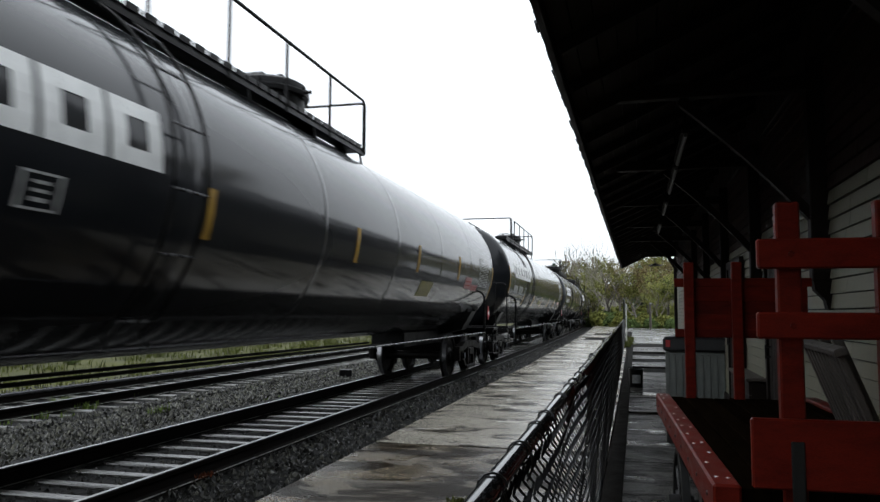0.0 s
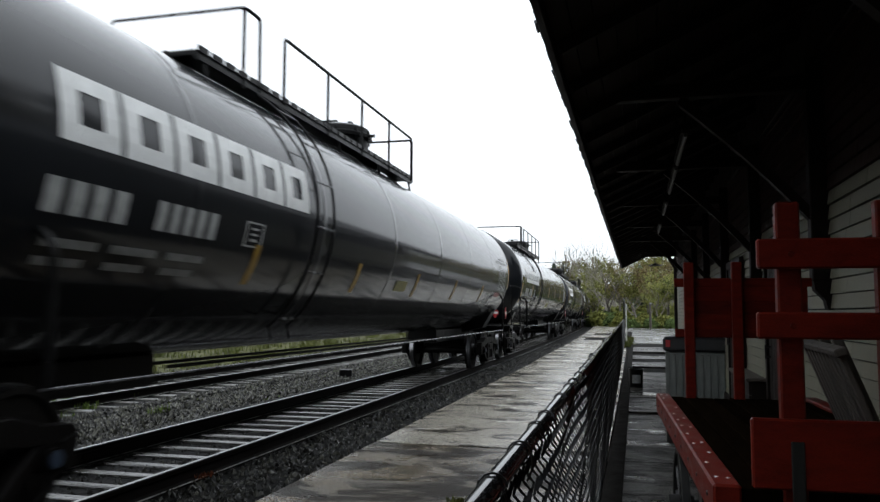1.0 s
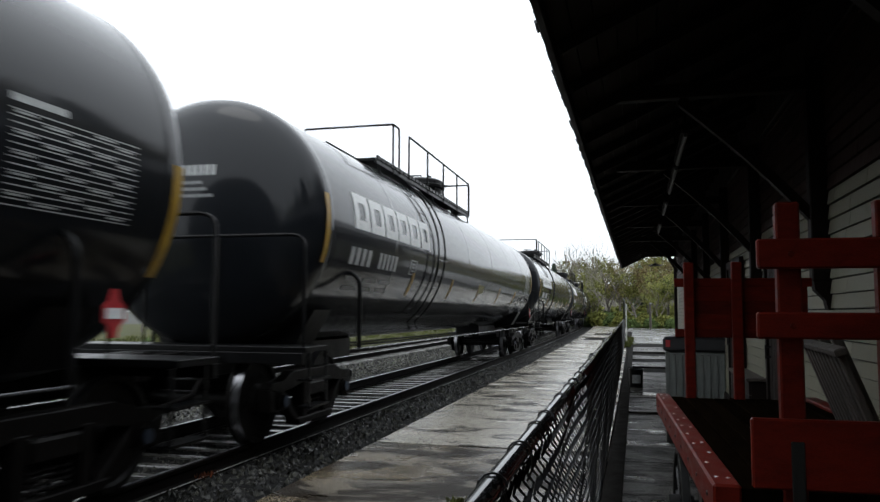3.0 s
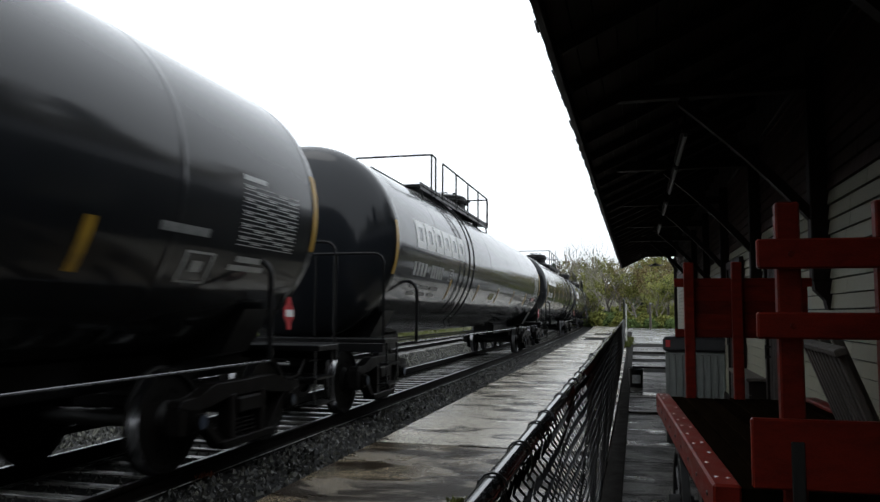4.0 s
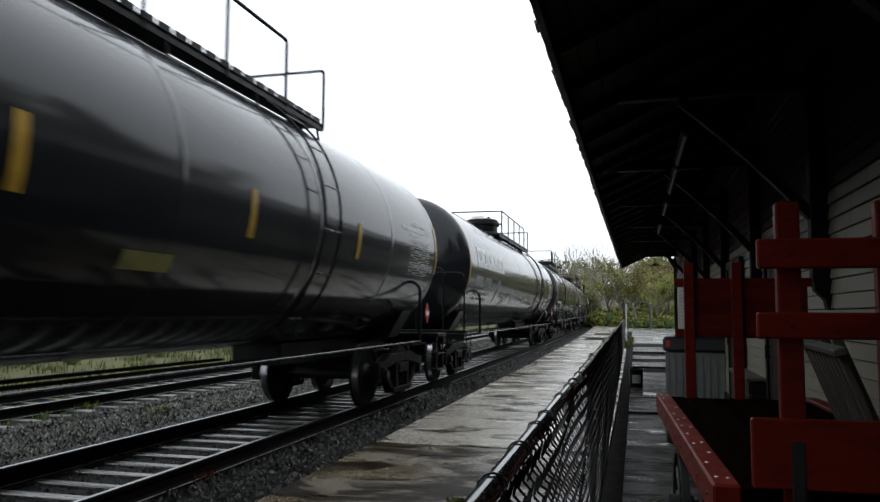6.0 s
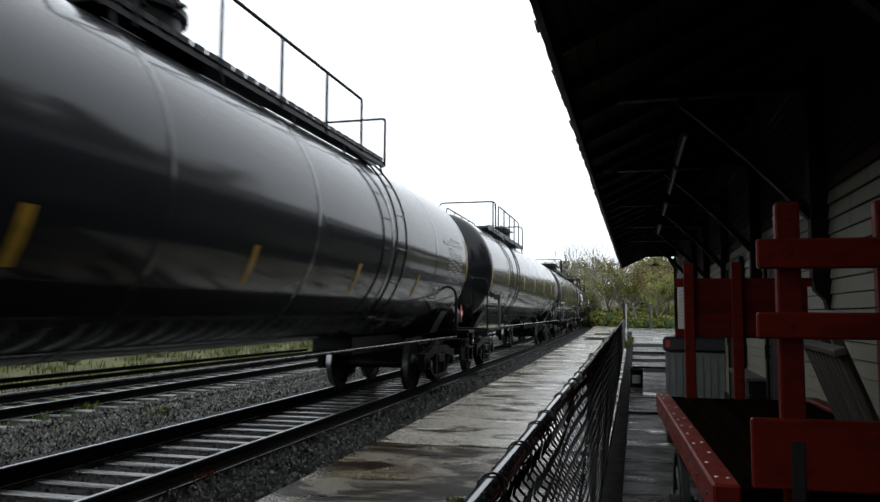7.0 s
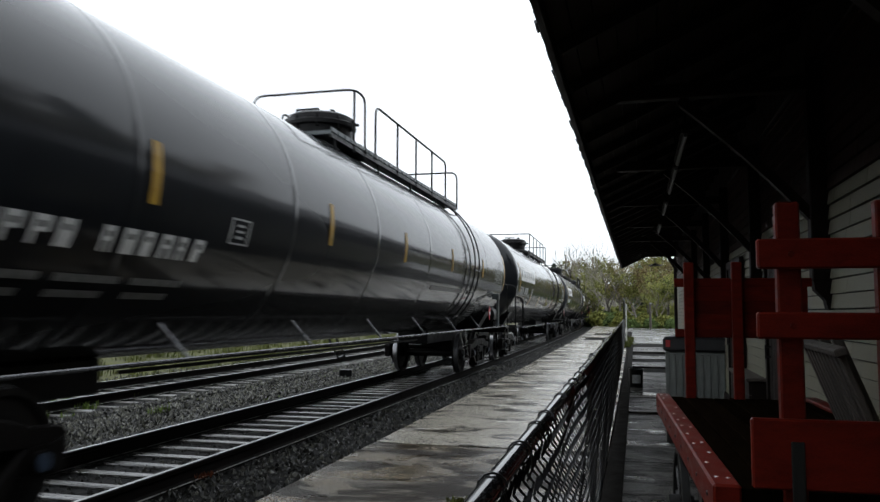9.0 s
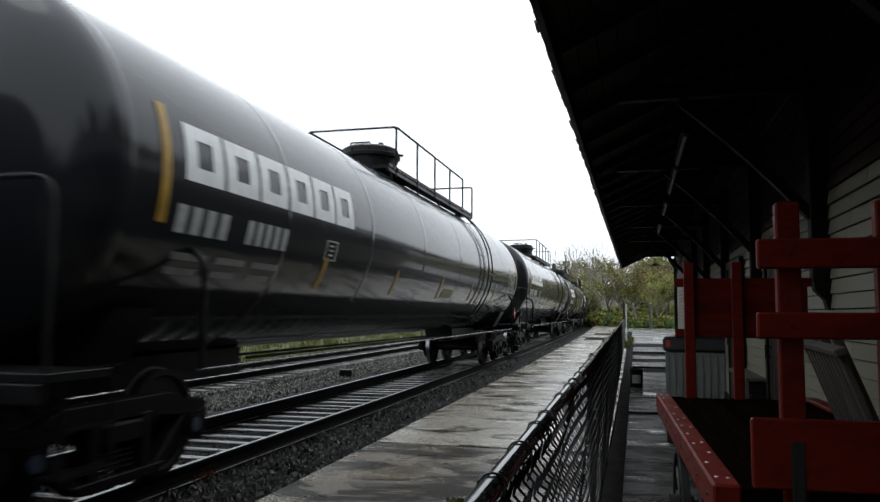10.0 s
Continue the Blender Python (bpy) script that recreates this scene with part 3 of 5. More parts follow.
# ragged shingle edge over the eave
tab = bmesh.new()
box(tab, -0.055, 0.05, -0.072, 0.072, -0.012, 0.012)
tab_me = bpy.data.meshes.new("eave_shingle")
tab.to_mesh(tab_me)
tab.free()
tab_me.materials.append(SHINGLE)
for i in range(284):
    piece("eave_shingle", tab_me, building, m=pose(EAVE_X - 0.035 + rnd.uniform(-0.012, 0.008), B0 + 0.2 + i * 0.153, EAVE_Z + 0.125 + rnd.uniform(-.008, .004), 0, -25 + rnd.uniform(-5, 5), rnd.uniform(-2, 2)))


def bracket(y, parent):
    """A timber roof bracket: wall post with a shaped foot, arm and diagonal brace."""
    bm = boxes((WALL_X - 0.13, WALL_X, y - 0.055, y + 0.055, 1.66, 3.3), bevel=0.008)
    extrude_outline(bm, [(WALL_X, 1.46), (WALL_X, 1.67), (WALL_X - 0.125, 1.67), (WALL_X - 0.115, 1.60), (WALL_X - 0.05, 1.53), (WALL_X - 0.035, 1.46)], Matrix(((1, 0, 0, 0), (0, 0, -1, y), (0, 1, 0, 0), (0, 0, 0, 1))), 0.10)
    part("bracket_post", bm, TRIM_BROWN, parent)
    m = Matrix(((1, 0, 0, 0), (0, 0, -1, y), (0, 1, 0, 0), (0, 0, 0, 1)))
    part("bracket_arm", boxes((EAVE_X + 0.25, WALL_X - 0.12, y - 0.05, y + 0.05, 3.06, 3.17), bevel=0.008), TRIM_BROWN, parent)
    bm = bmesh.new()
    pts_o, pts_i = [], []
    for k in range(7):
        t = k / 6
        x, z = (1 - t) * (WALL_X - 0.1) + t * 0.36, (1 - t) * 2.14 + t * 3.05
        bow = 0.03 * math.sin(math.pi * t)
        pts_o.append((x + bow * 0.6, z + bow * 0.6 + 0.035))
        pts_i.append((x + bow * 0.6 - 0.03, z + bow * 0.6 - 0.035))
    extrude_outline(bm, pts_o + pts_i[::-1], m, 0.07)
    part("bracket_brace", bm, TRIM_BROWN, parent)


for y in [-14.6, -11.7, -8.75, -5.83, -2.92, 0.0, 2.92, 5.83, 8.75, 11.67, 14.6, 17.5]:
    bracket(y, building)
bm = bmesh.new()
for y in (B0 + 0.1, B1 - 0.45):
    extrude_outline(bm, [(WALL_X + 0.05, 3.3), (7.8, 3.3), (7.8, roof_z(RIDGE_X) - (7.8 - RIDGE_X) * PITCH), (RIDGE_X, roof_z(RIDGE_X) + 0.06), (WALL_X + 0.05, roof_z(WALL_X) + 0.03)], Matrix(((1, 0, 0, 0), (0, 0, -1, y), (0, 1, 0, 0), (0, 0, 0, 1))), 0.12)
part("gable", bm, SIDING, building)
# courses of shingles on the trackside wall
rs = random.Random(21)
course = 0.1055
near_rows = [(2.6 + i * 0.82, 2.6 + (i + 1) * 0.82) for i in range(7)]


def shingle_mesh(length, mat):
    bm = bmesh.new()
    extrude_outline(bm, [(-0.020, 0.003), (0.0, 0.003), (0.008, 0.003), (0.008, 0.1000), (-0.006, 0.1000)], Matrix(((1, 0, 0, 0), (0, 0, -1, 0), (0, 1, 0, 0), (0, 0, 0, 1))), length)
    me = bpy.data.meshes.new("shingle")
    bmesh.ops.recalc_face_normals(bm, faces=bm.faces)
    bm.to_mesh(me)
    bm.free()
    me.materials.append(mat)
    return me


SH = {}
for r in range(31):
    z = 0.2 + r * course
    off = rs.uniform(-0.35, 0.35)
    cuts = [B0 + 0.1, -2.0 + off, 2.6 + off] + [b + off + rs.uniform(-.2, .2) for _, b in near_rows] + [B1 - 0.11]
    for a, b in zip(cuts, cuts[1:]):
        ln = round(b - a - 0.003, 2)
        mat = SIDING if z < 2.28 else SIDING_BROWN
        if (ln, mat.name) not in SH:
            SH[ln, mat.name] = shingle_mesh(ln, mat)
        piece("shingle", SH[ln, mat.name], building, m=pose(WALL_X, (a + b) / 2, z + rs.uniform(-0.0015, 0.0015)))
bm = bmesh.new()
extrude_outline(bm, [(0.40, 3.28), (WALL_X + 0.1, 3.28), (WALL_X + 0.1, roof_z(WALL_X) + 0.02), (0.40, roof_z(0.40) - 0.01)], Matrix(((1, 0, 0, 0), (0, 0, -1, B1 - 0.60), (0, 1, 0, 0), (0, 0, 0, 1))), 0.04)
part("end_panel", bm, TRIM_BROWN, building, "dark boarded end of the eave")
part("end_brace", rods([((WALL_X - 0.02, 25.35, 2.78), (1.03, 25.35, 3.28))], 0.045, 4), TRIM_BROWN, building, "short dark brace at the end of the eave")
part("corner_board", boxes((WALL_X - 0.03, WALL_X + 0.1, B1 - 0.10, B1 + 0.02, -0.1, 3.6), bevel=0.005), TRIM_BROWN, building)
part("wall_plate", boxes((WALL_X - 0.05, WALL_X, B0, B1, 3.3, 3.5), bevel=0.01), TRIM_BROWN, building)
part("skirting", boxes((WALL_X - 0.04, WALL_X + 0.02, B0, B1 - 0.11, -0.12, 0.22), bevel=0.006), TRIM_BROWN, building)
part("downpipe", rods([((WALL_X - 0.06, B1 + 0.07, -0.05), (WALL_X - 0.06, B1 + 0.07, 3.3))], 0.05, 12), TRIM_BROWN, building, "dark round downpipe", smooth=True)
# dark boarded doors in the trackside wall
def boarded_door(name, y0, y1):
    d = tagged(empty(name, pose(WALL_X, y0, 0)), "dark brown boarded station door in a plain frame", "door", kind="structure")
    w = y1 - y0
    part("door_frame", boxes((-0.075, -0.024, 0.0, 0.10, -0.03, 2.16), (-0.075, -0.024, w - 0.10, w, -0.03, 2.16), (-0.075, -0.024, 0.10, w - 0.10, 2.05, 2.16), bevel=0.004), TRIM_BROWN, d)
    n = 8
    for i in range(n):
        a = 0.10 + i * (w - 0.2) / n
        part("door_board", boxes((-0.052, -0.028, a + 0.003, a + (w - 0.2) / n - 0.003, -0.02, 2.05), bevel=0.003), TRIM_BROWN, d)
    part("door_handle", rods([((-0.10, w - 0.2, 0.98), (-0.10, w - 0.2, 1.12)), ((-0.10, w - 0.2, 1.0), (-0.05, w - 0.2, 1.0)), ((-0.10, w - 0.2, 1.10), (-0.05, w - 0.2, 1.10))], 0.010, 6), IRON, d, "small iron handle")


boarded_door("door_1", 6.85, 8.28)
boarded_door("door_2", 10.05, 11.5)
# pale tubes along the soffit
for i, (y, ln) in enumerate([(6.52, 1.30), (8.05, 1.65), (10.6, 1.2), (13.2, 1.2)]):
    x = 0.43
    t = tagged(empty("strip_light"), "unlit grey tube light under the dark soffit", "lamp", group="lights under the eaves")
    part("tube", rods([((x, y, 2.94), (x, y + ln, 2.94))], 0.018, 10), TUBE_GREY, t, smooth=True)
    part("holder", boxes((x - 0.03, x + 0.03, y - 0.06, y + ln + 0.06, 2.963, 3.0), (x - 0.012, x + 0.012, y + 0.05, y + 0.08, 3.0, roof_z(x) - 0.01), (x - 0.012, x + 0.012, y + ln - 0.08, y + ln - 0.05, 3.0, roof_z(x) - 0.01), (x - 0.1, x + 0.1, y - 0.03, y - 0.02, 2.955, 2.965), bevel=0.003), TRIM_BROWN, t)
# enamel gooseneck lamp at the far end of the eave
lamp = tagged(empty("eave_lamp"), "black enamel shade lamp hanging at the end of the eave", "lamp")
part("shade", lathe(bmesh.new(), [(0.03, 0.10), (0.05, 0.07), (0.24, 0.0), (0.235, 0.0), (0.04, 0.06), (0.0, 0.06)], pose(0.62, 25.0, 2.96), 20), BLACK_STEEL, lamp, smooth=True)
part("stem", tube(bmesh.new(), rounded([(0.62, 25.0, 3.05), (0.62, 25.0, 3.30), (0.62, 25.0, roof_z(0.62))], 0.05), 0.015), BLACK_STEEL, lamp)


# ---- baggage cart under the eaves ----
def baggage_cart():
    c = tagged(empty("baggage_cart", pose(0.23, 2.62, 0.0, 0, 0, 2.2)), "red painted wooden baggage cart with slatted end racks", "cart")
    W, LN, DZ = 1.02, 2.72, 0.87
    rnd = random.Random(2)
    nb = 9
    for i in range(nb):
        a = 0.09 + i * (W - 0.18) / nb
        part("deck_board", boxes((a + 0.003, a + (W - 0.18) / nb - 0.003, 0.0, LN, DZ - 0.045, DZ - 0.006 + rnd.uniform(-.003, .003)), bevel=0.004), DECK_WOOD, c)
    for s, (x0, x1) in enumerate(((0.0, 0.088), (W - 0.088, W))):
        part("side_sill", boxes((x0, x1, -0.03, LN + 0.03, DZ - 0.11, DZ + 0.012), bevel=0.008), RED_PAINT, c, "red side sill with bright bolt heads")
    bm = bmesh.new()
    for i in range(12):
        y = 0.08 + i * (LN - 0.16) / 11
        for dx in (0.026, 0.062):
            if rnd.random() < 0.75:
                bmesh.ops.create_icosphere(bm, subdivisions=1, radius=0.009, matrix=pose(dx, y + rnd.uniform(-.04, .04), DZ + 0.012) @ Matrix.Diagonal((1, 1, 0.5, 1)))
    tagged(part("bolt_heads", bm, BOLT, c, "bright bolt heads", smooth=True), kind="stuff")
    bm = bmesh.new()
    for i in range(9):
        bmesh.ops.create_icosphere(bm, subdivisions=1, radius=0.011, matrix=pose(0.0, 0.12 + i * 0.3, DZ - 0.05) @ Matrix.Diagonal((0.5, 1, 1, 1)))
    tagged(part("side_bolts", bm, IRON, c, smooth=True), kind="stuff")
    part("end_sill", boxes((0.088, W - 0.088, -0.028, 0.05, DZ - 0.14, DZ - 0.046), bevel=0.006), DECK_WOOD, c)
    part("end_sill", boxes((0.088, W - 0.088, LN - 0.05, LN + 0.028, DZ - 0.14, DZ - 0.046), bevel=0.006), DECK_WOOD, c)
    for y in (0.45, LN - 0.6):
        part("cross_bearer", boxes((0.02, W - 0.02, y, y + 0.1, DZ - 0.22, DZ - 0.11), bevel=0.006), IRON, c)
    # near rack: three stakes and three boards facing the camera
    y0 = -0.02
    for x in (0.215, 0.512, 0.81):
        bm = boxes((x, x + 0.074, y0 - 0.0, y0 + 0.045, DZ - 0.18, 1.795), bevel=0.006)
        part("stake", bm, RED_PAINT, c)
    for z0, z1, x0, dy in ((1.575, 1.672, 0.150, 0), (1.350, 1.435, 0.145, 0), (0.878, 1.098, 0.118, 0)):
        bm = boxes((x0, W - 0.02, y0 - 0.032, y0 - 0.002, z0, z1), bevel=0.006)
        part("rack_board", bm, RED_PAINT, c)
    part("stake_iron", boxes((0.232, 0.272, y0 - 0.040, y0 - 0.033, 0.84, 1.03), bevel=0.003), IRON, c, "black iron stake strap")
    bm = bmesh.new()
    for x in (0.252, 0.55, 0.847):
        for z in (1.622, 1.392):
            bmesh.ops.create_icosphere(bm, subdivisions=1, radius=0.012, matrix=pose(x, y0 - 0.033, z) @ Matrix.Diagonal((1, 0.4, 1, 1)))
    tagged(part("rack_bolts", bm, RED_PAINT, c, smooth=True), kind="stuff")
    # far rack: stakes with a wide panel
    y1 = LN - 0.03
    for x in (0.188, 0.492, 0.80):
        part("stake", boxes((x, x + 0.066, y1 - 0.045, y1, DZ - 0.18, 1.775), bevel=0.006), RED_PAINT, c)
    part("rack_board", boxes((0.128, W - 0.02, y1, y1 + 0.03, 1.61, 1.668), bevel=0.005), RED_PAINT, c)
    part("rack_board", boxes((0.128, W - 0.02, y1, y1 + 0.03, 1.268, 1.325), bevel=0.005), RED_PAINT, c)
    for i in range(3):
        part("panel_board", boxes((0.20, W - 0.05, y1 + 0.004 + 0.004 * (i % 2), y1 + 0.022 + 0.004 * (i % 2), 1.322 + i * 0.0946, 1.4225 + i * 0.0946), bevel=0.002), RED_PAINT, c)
    # running gear
    for y in (0.5, LN - 0.55):
        for x in (0.10, W - 0.10):
            w = part("wheel", lathe(bmesh.new(), [(0.30, -0.025), (0.325, -0.02), (0.325, 0.02), (0.30, 0.025), (0.285, 0.02), (0.285, -0.02), (0.30, -0.025)], pose(x, y, 0.295, 0, 90), 28), IRON, c, "black iron spoked wheel", smooth=True)
            part("hub", rods([((x - 0.07, y, 0.295), (x + 0.07, y, 0.295))], 0.05, 12), IRON, w, smooth=True)
            part("spokes", rods([((x, y + 0.04 * math.cos(a), 0.295 + 0.04 * math.sin(a)), (x, y + 0.29 * math.cos(a), 0.295 + 0.29 * math.sin(a))) for a in [k * math.tau / 10 for k in range(10)]], 0.013, 6), IRON, w)
        part("axle", rods([((0.05, y, 0.295), (W - 0.05, y, 0.295))], 0.022, 8), IRON, c)
        for x in (0.2, W - 0.26):
            part("axle_bracket", boxes((x, x + 0.06, y - 0.05, y + 0.05, 0.28, DZ - 0.11), bevel=0.006), IRON, c)
    part("tongue", tube(bmesh.new(), [(W / 2, 0.1, 0.45), (W / 2, -0.15, 0.6), (W / 2, -0.2, 0.85)], 0.02), IRON, c)


baggage_cart()


def slatted_bench(x, y):
    """Tipped slatted seat back that leans away from the wall."""
    b = tagged(empty("slatted_bench", pose(x, y, -0.03, 0, -20.5, -4)), "weathered brown wooden slatted bench tipped against the wall", "bench")
    for i in range(10):
        part("slat", boxes((-0.014, 0.014, i * 0.110, i * 0.110 + 0.064, 0.05, 1.38), bevel=0.005), OLD_WOOD, b)
    part("top_board", boxes((-0.03, 0.022, -0.06, 1.10, 1.375, 1.41), bevel=0.006), OLD_WOOD, b)
    part("bottom_board", boxes((-0.03, 0.03, -0.06, 1.10, 0.02, 0.12), bevel=0.006), OLD_WOOD, b)
    for yy in (0.16, 0.52, 0.92):
        part("back_leg", boxes((0.015, 0.055, yy, yy + 0.06, 0.3, 1.50), bevel=0.006), OLD_WOOD, b)


slatted_bench(1.31, 3.42)


def storage_bin():
    b = tagged(empty("storage_bin", pose(0.46, 12.6, -0.03, 0, 0, -9)), "grey ribbed metal refuse bin with a black lid", "bin")
    part("body", boxes((0, 0.98, 0, 0.85, 0.04, 0.84), bevel=0.015), BIN_GREY, b)
    for i in range(8):
        part("rib", boxes((0.10 + i * 0.105, 0.15 + i * 0.105, -0.02, 0.004, 0.08, 0.80), bevel=0.006), BIN_GREY, b)
    part("edge_panel", boxes((-0.012, 0.05, -0.015, 0.86, 0.03, 0.85), bevel=0.006), BIN_GREY, b)
    bm = boxes((-0.05, 1.03, -0.05, 0.9, 0.85, 1.08), bevel=0.035)
    part("lid", bm, BIN_LID, b, "black rounded lid")
    part("reflector", boxes((0.0, 0.075, -0.058, -0.048, 0.92, 1.03), bevel=0.003), RED_MARK, b, "red reflector")
    part("foot", boxes((0.05, 0.93, 0.05, 0.8, 0.0, 0.05)), BIN_LID, b)


storage_bin()


def storage_chest():
    """A long dark chest along the foot of the wall."""
    c = tagged(empty("storage_chest", pose(1.13, 8.42, -0.03)), "long dark weathered wooden chest against the station wall", "chest")
    W, LN, H = 0.17, 1.55, 0.76
    for i in range(5):
        part("side_board", boxes((0.0, 0.022, 0.0, LN, 0.04 + i * 0.142, 0.04 + i * 0.142 + 0.138), bevel=0.003), TRIM_BROWN, c)
    for y in (0.0, LN - 0.03):
        part("end_panel", boxes((0.0225, W, y, y + 0.03, 0.04, H - 0.012), bevel=0.003), TRIM_BROWN, c)
    part("lid", boxes((-0.03, W + 0.01, -0.03, LN + 0.03, H - 0.008, H + 0.026), bevel=0.006), OLD_WOOD, c, "greyed wooden lid")
    for y in (0.1, LN - 0.16):
        part("foot", boxes((0.025, W - 0.02, y, y + 0.06, 0.0, 0.04)), TRIM_BROWN, c)


storage_chest()
can = tagged(empty("paint_can", pose(-0.02, 15.2, -0.03)), "dark metal bucket with a pale torn label", "bucket")
part("body", lathe(bmesh.new(), [(0.0, 0.0), (0.125, 0.0), (0.13, 0.02), (0.135, 0.34), (0.142, 0.35), (0.142, 0.37), (0.125, 0.37), (0.12, 0.03), (0.0, 0.03)], pose(0, 0, 0), 24), BLACK_STEEL, can, smooth=True)
bm = bmesh.new()
for k in range(8):
    a0, a1 = radians(238 + k * 9), radians(247 + k * 9)
    vs = [bm.verts.new((0.137 * math.cos(a), 0.137 * math.sin(a), z)) for a, z in ((a0, 0.1), (a1, 0.1), (a1, 0.26), (a0, 0.26))]
    bm.faces.new(vs)
part("label", bm, GREY_MARK, can, "pale worn label")
part("bail", tube(bmesh.new(), [(0.14 * math.cos(a), 0.05, 0.33 + 0.13 * math.sin(a)) for a in [k * math.pi / 8 for k in range(9)]], 0.004), WET_EDGE, can)
blk = tagged(part("rail_joint_box", boxes((-0.16, 0.16, -0.12, 0.12, 0, 0.2), bevel=0.02), BLACK_STEEL, m=pose(-7.2, 17.9, -0.24, 0, 0, 20)), "small black metal box lying in the ballast", "box")

# lamp post across the lot
lp = tagged(empty("lamp_post", pose(1.25, 70, -0.06)), "short brown lamp post with a pale globe", "lamp")
part("pole", rods([((0, 0, 0), (0, 0, 2.2))], 0.10, 8), OLD_WOOD, lp)
part("globe", lathe(bmesh.new(), [(0.0, 2.2), (0.10, 2.22), (0.11, 2.32), (0.14, 2.36), (0.0, 2.46)], pose(0, 0, 0), 12), TUBE_GREY, lp, smooth=True)


# ---- wooded bank closing the view ----
bm = bmesh.new()
rows = []
for j in range(9):
    row = []
    for i in range(80):
        x = -70 + i * 2.4
        y = 104 + j * 9 + 5 * noise.noise((x * 0.05, j * 0.4, 2.0))
        z = -0.6 + 7.5 * (j / 8) ** 0.7 + (1.3 * noise.noise((x * 0.16, j * 0.7, 5.0)) if j else 0)
        row.append(bm.verts.new((x, y, z)))
    rows.append(row)
for a, b in zip(rows, rows[1:]):
    for k in range(79):
        bm.faces.new((a[k], a[k + 1], b[k + 1], b[k]))
BANK = material("brushy_bank", (0.105, 0.10, 0.062), (0.05, 0.05, 0.032), 0.5, 0.9, bump=1.0, fine=6, spec=0.1)
tagged(part("wooded_bank", bm, BANK, smooth=True), "brown brushy bank rising behind the trees", "bank", kind="structure")


# east hillside, out of view, added to darken what the tanks reflect
bm = bmesh.new()
rows = []
for j in range(7):
    row = []
    for i in range(60):
        y = -70 + i * 1.66
        x = 13.5 + j * 4.2 + 1.5 * noise.noise((y * 0.06, j * 0.5, 9.0))
        z = -0.5 + 14.0 * (j / 6) ** 0.75 + (1.6 * noise.noise((y * 0.13, j * 0.7, 7.0)) if j else 0)
        row.append(bm.verts.new((x, y, z)))
    rows.append(row)
for a, b in zip(rows, rows[1:]):
    for k in range(59):
        bm.faces.new((a[k], a[k + 1], b[k + 1], b[k]))
tagged(part("wooded_bank", bm, BANK, smooth=True), "unseen hillside added to darken reflections on the tanks", "bank", kind="structure")


# ---- trees ----
def tree_meshes(seed, height, spread, mat, leaves, leaf, bare=0.0, bush=False):
    """A tapered trunk with forking limbs, and a crown of many small leaves at the twigs."""
    rnd = random.Random(seed)
    wood = bmesh.new()
    tips = []

    def grow(p, d, ln, r, depth):
        q = p
        steps = 3
        for i in range(steps):
            d = (d + Vector((rnd.uniform(-.22, .22), rnd.uniform(-.22, .22), rnd.uniform(-.02, .16)))).normalized()
            nq = q + d * ln / steps
            rod(wood, q, nq, r * (1 - 0.28 * i / steps), 5 if depth < 2 else 3, r * (1 - 0.28 * (i + 1) / steps))
            q = nq
            if depth >= 1:
                tips.append((q.copy(), depth))
        if depth < 4 and r > 0.006:
            for _ in range(rnd.choice((2, 3, 3)) if depth else (5 if not bush else 7)):
                a = rnd.uniform(0, math.tau)
                out = Vector((math.cos(a), math.sin(a), 0))
                nd = (d * rnd.uniform(0.6, 1.0) + out * spread * rnd.uniform(0.45, 1.0)).normalized()
                grow(p + (q - p) * rnd.uniform(0.45, 1.0), nd, ln * rnd.uniform(0.5, 0.78), r * rnd.uniform(0.42, 0.6), depth + 1)

    grow(Vector((0, 0, -0.3)), Vector((0, 0, 1)), height * (0.42 if not bush else 0.2), height * 0.016, 0)
    V, Fc = [], []
    pool = [t for t, dp in tips if dp >= 2] or [t for t, _ in tips]
    for _ in range(leaves):
        t = rnd.choice(pool)
        c = t + Vector((rnd.gauss(0, .30), rnd.gauss(0, .30), rnd.gauss(0, .26))) * (height / 9)
        u = Vector((rnd.gauss(0, 1), rnd.gauss(0, 1), rnd.gauss(0, 1))).normalized()
        w = u.orthogonal().normalized()
        s = leaf * rnd.uniform(0.5, 1.3)
        i = len(V)
        V += [c - u * s, c + w * s * 0.55, c + u * s, c - w * s * 0.45 + u * s * 0.2]
        Fc.append((i, i + 1, i + 2, i + 3))
    return wood, V, Fc, mat


def tree(name, seed, height, spread, mat, leaves, leaf, label, bush=False):
    wood, V, Fc, mat = tree_meshes(seed, height, spread, mat, leaves, leaf, bush=bush)
    t = tagged(empty(name, pose(0, 0, -500)), label, "tree" if not bush else "bush", group="woods behind the station")
    part("trunk", wood, BARK, t)
    if leaves:
        raw("crown", V, Fc, mat, t)
    return t


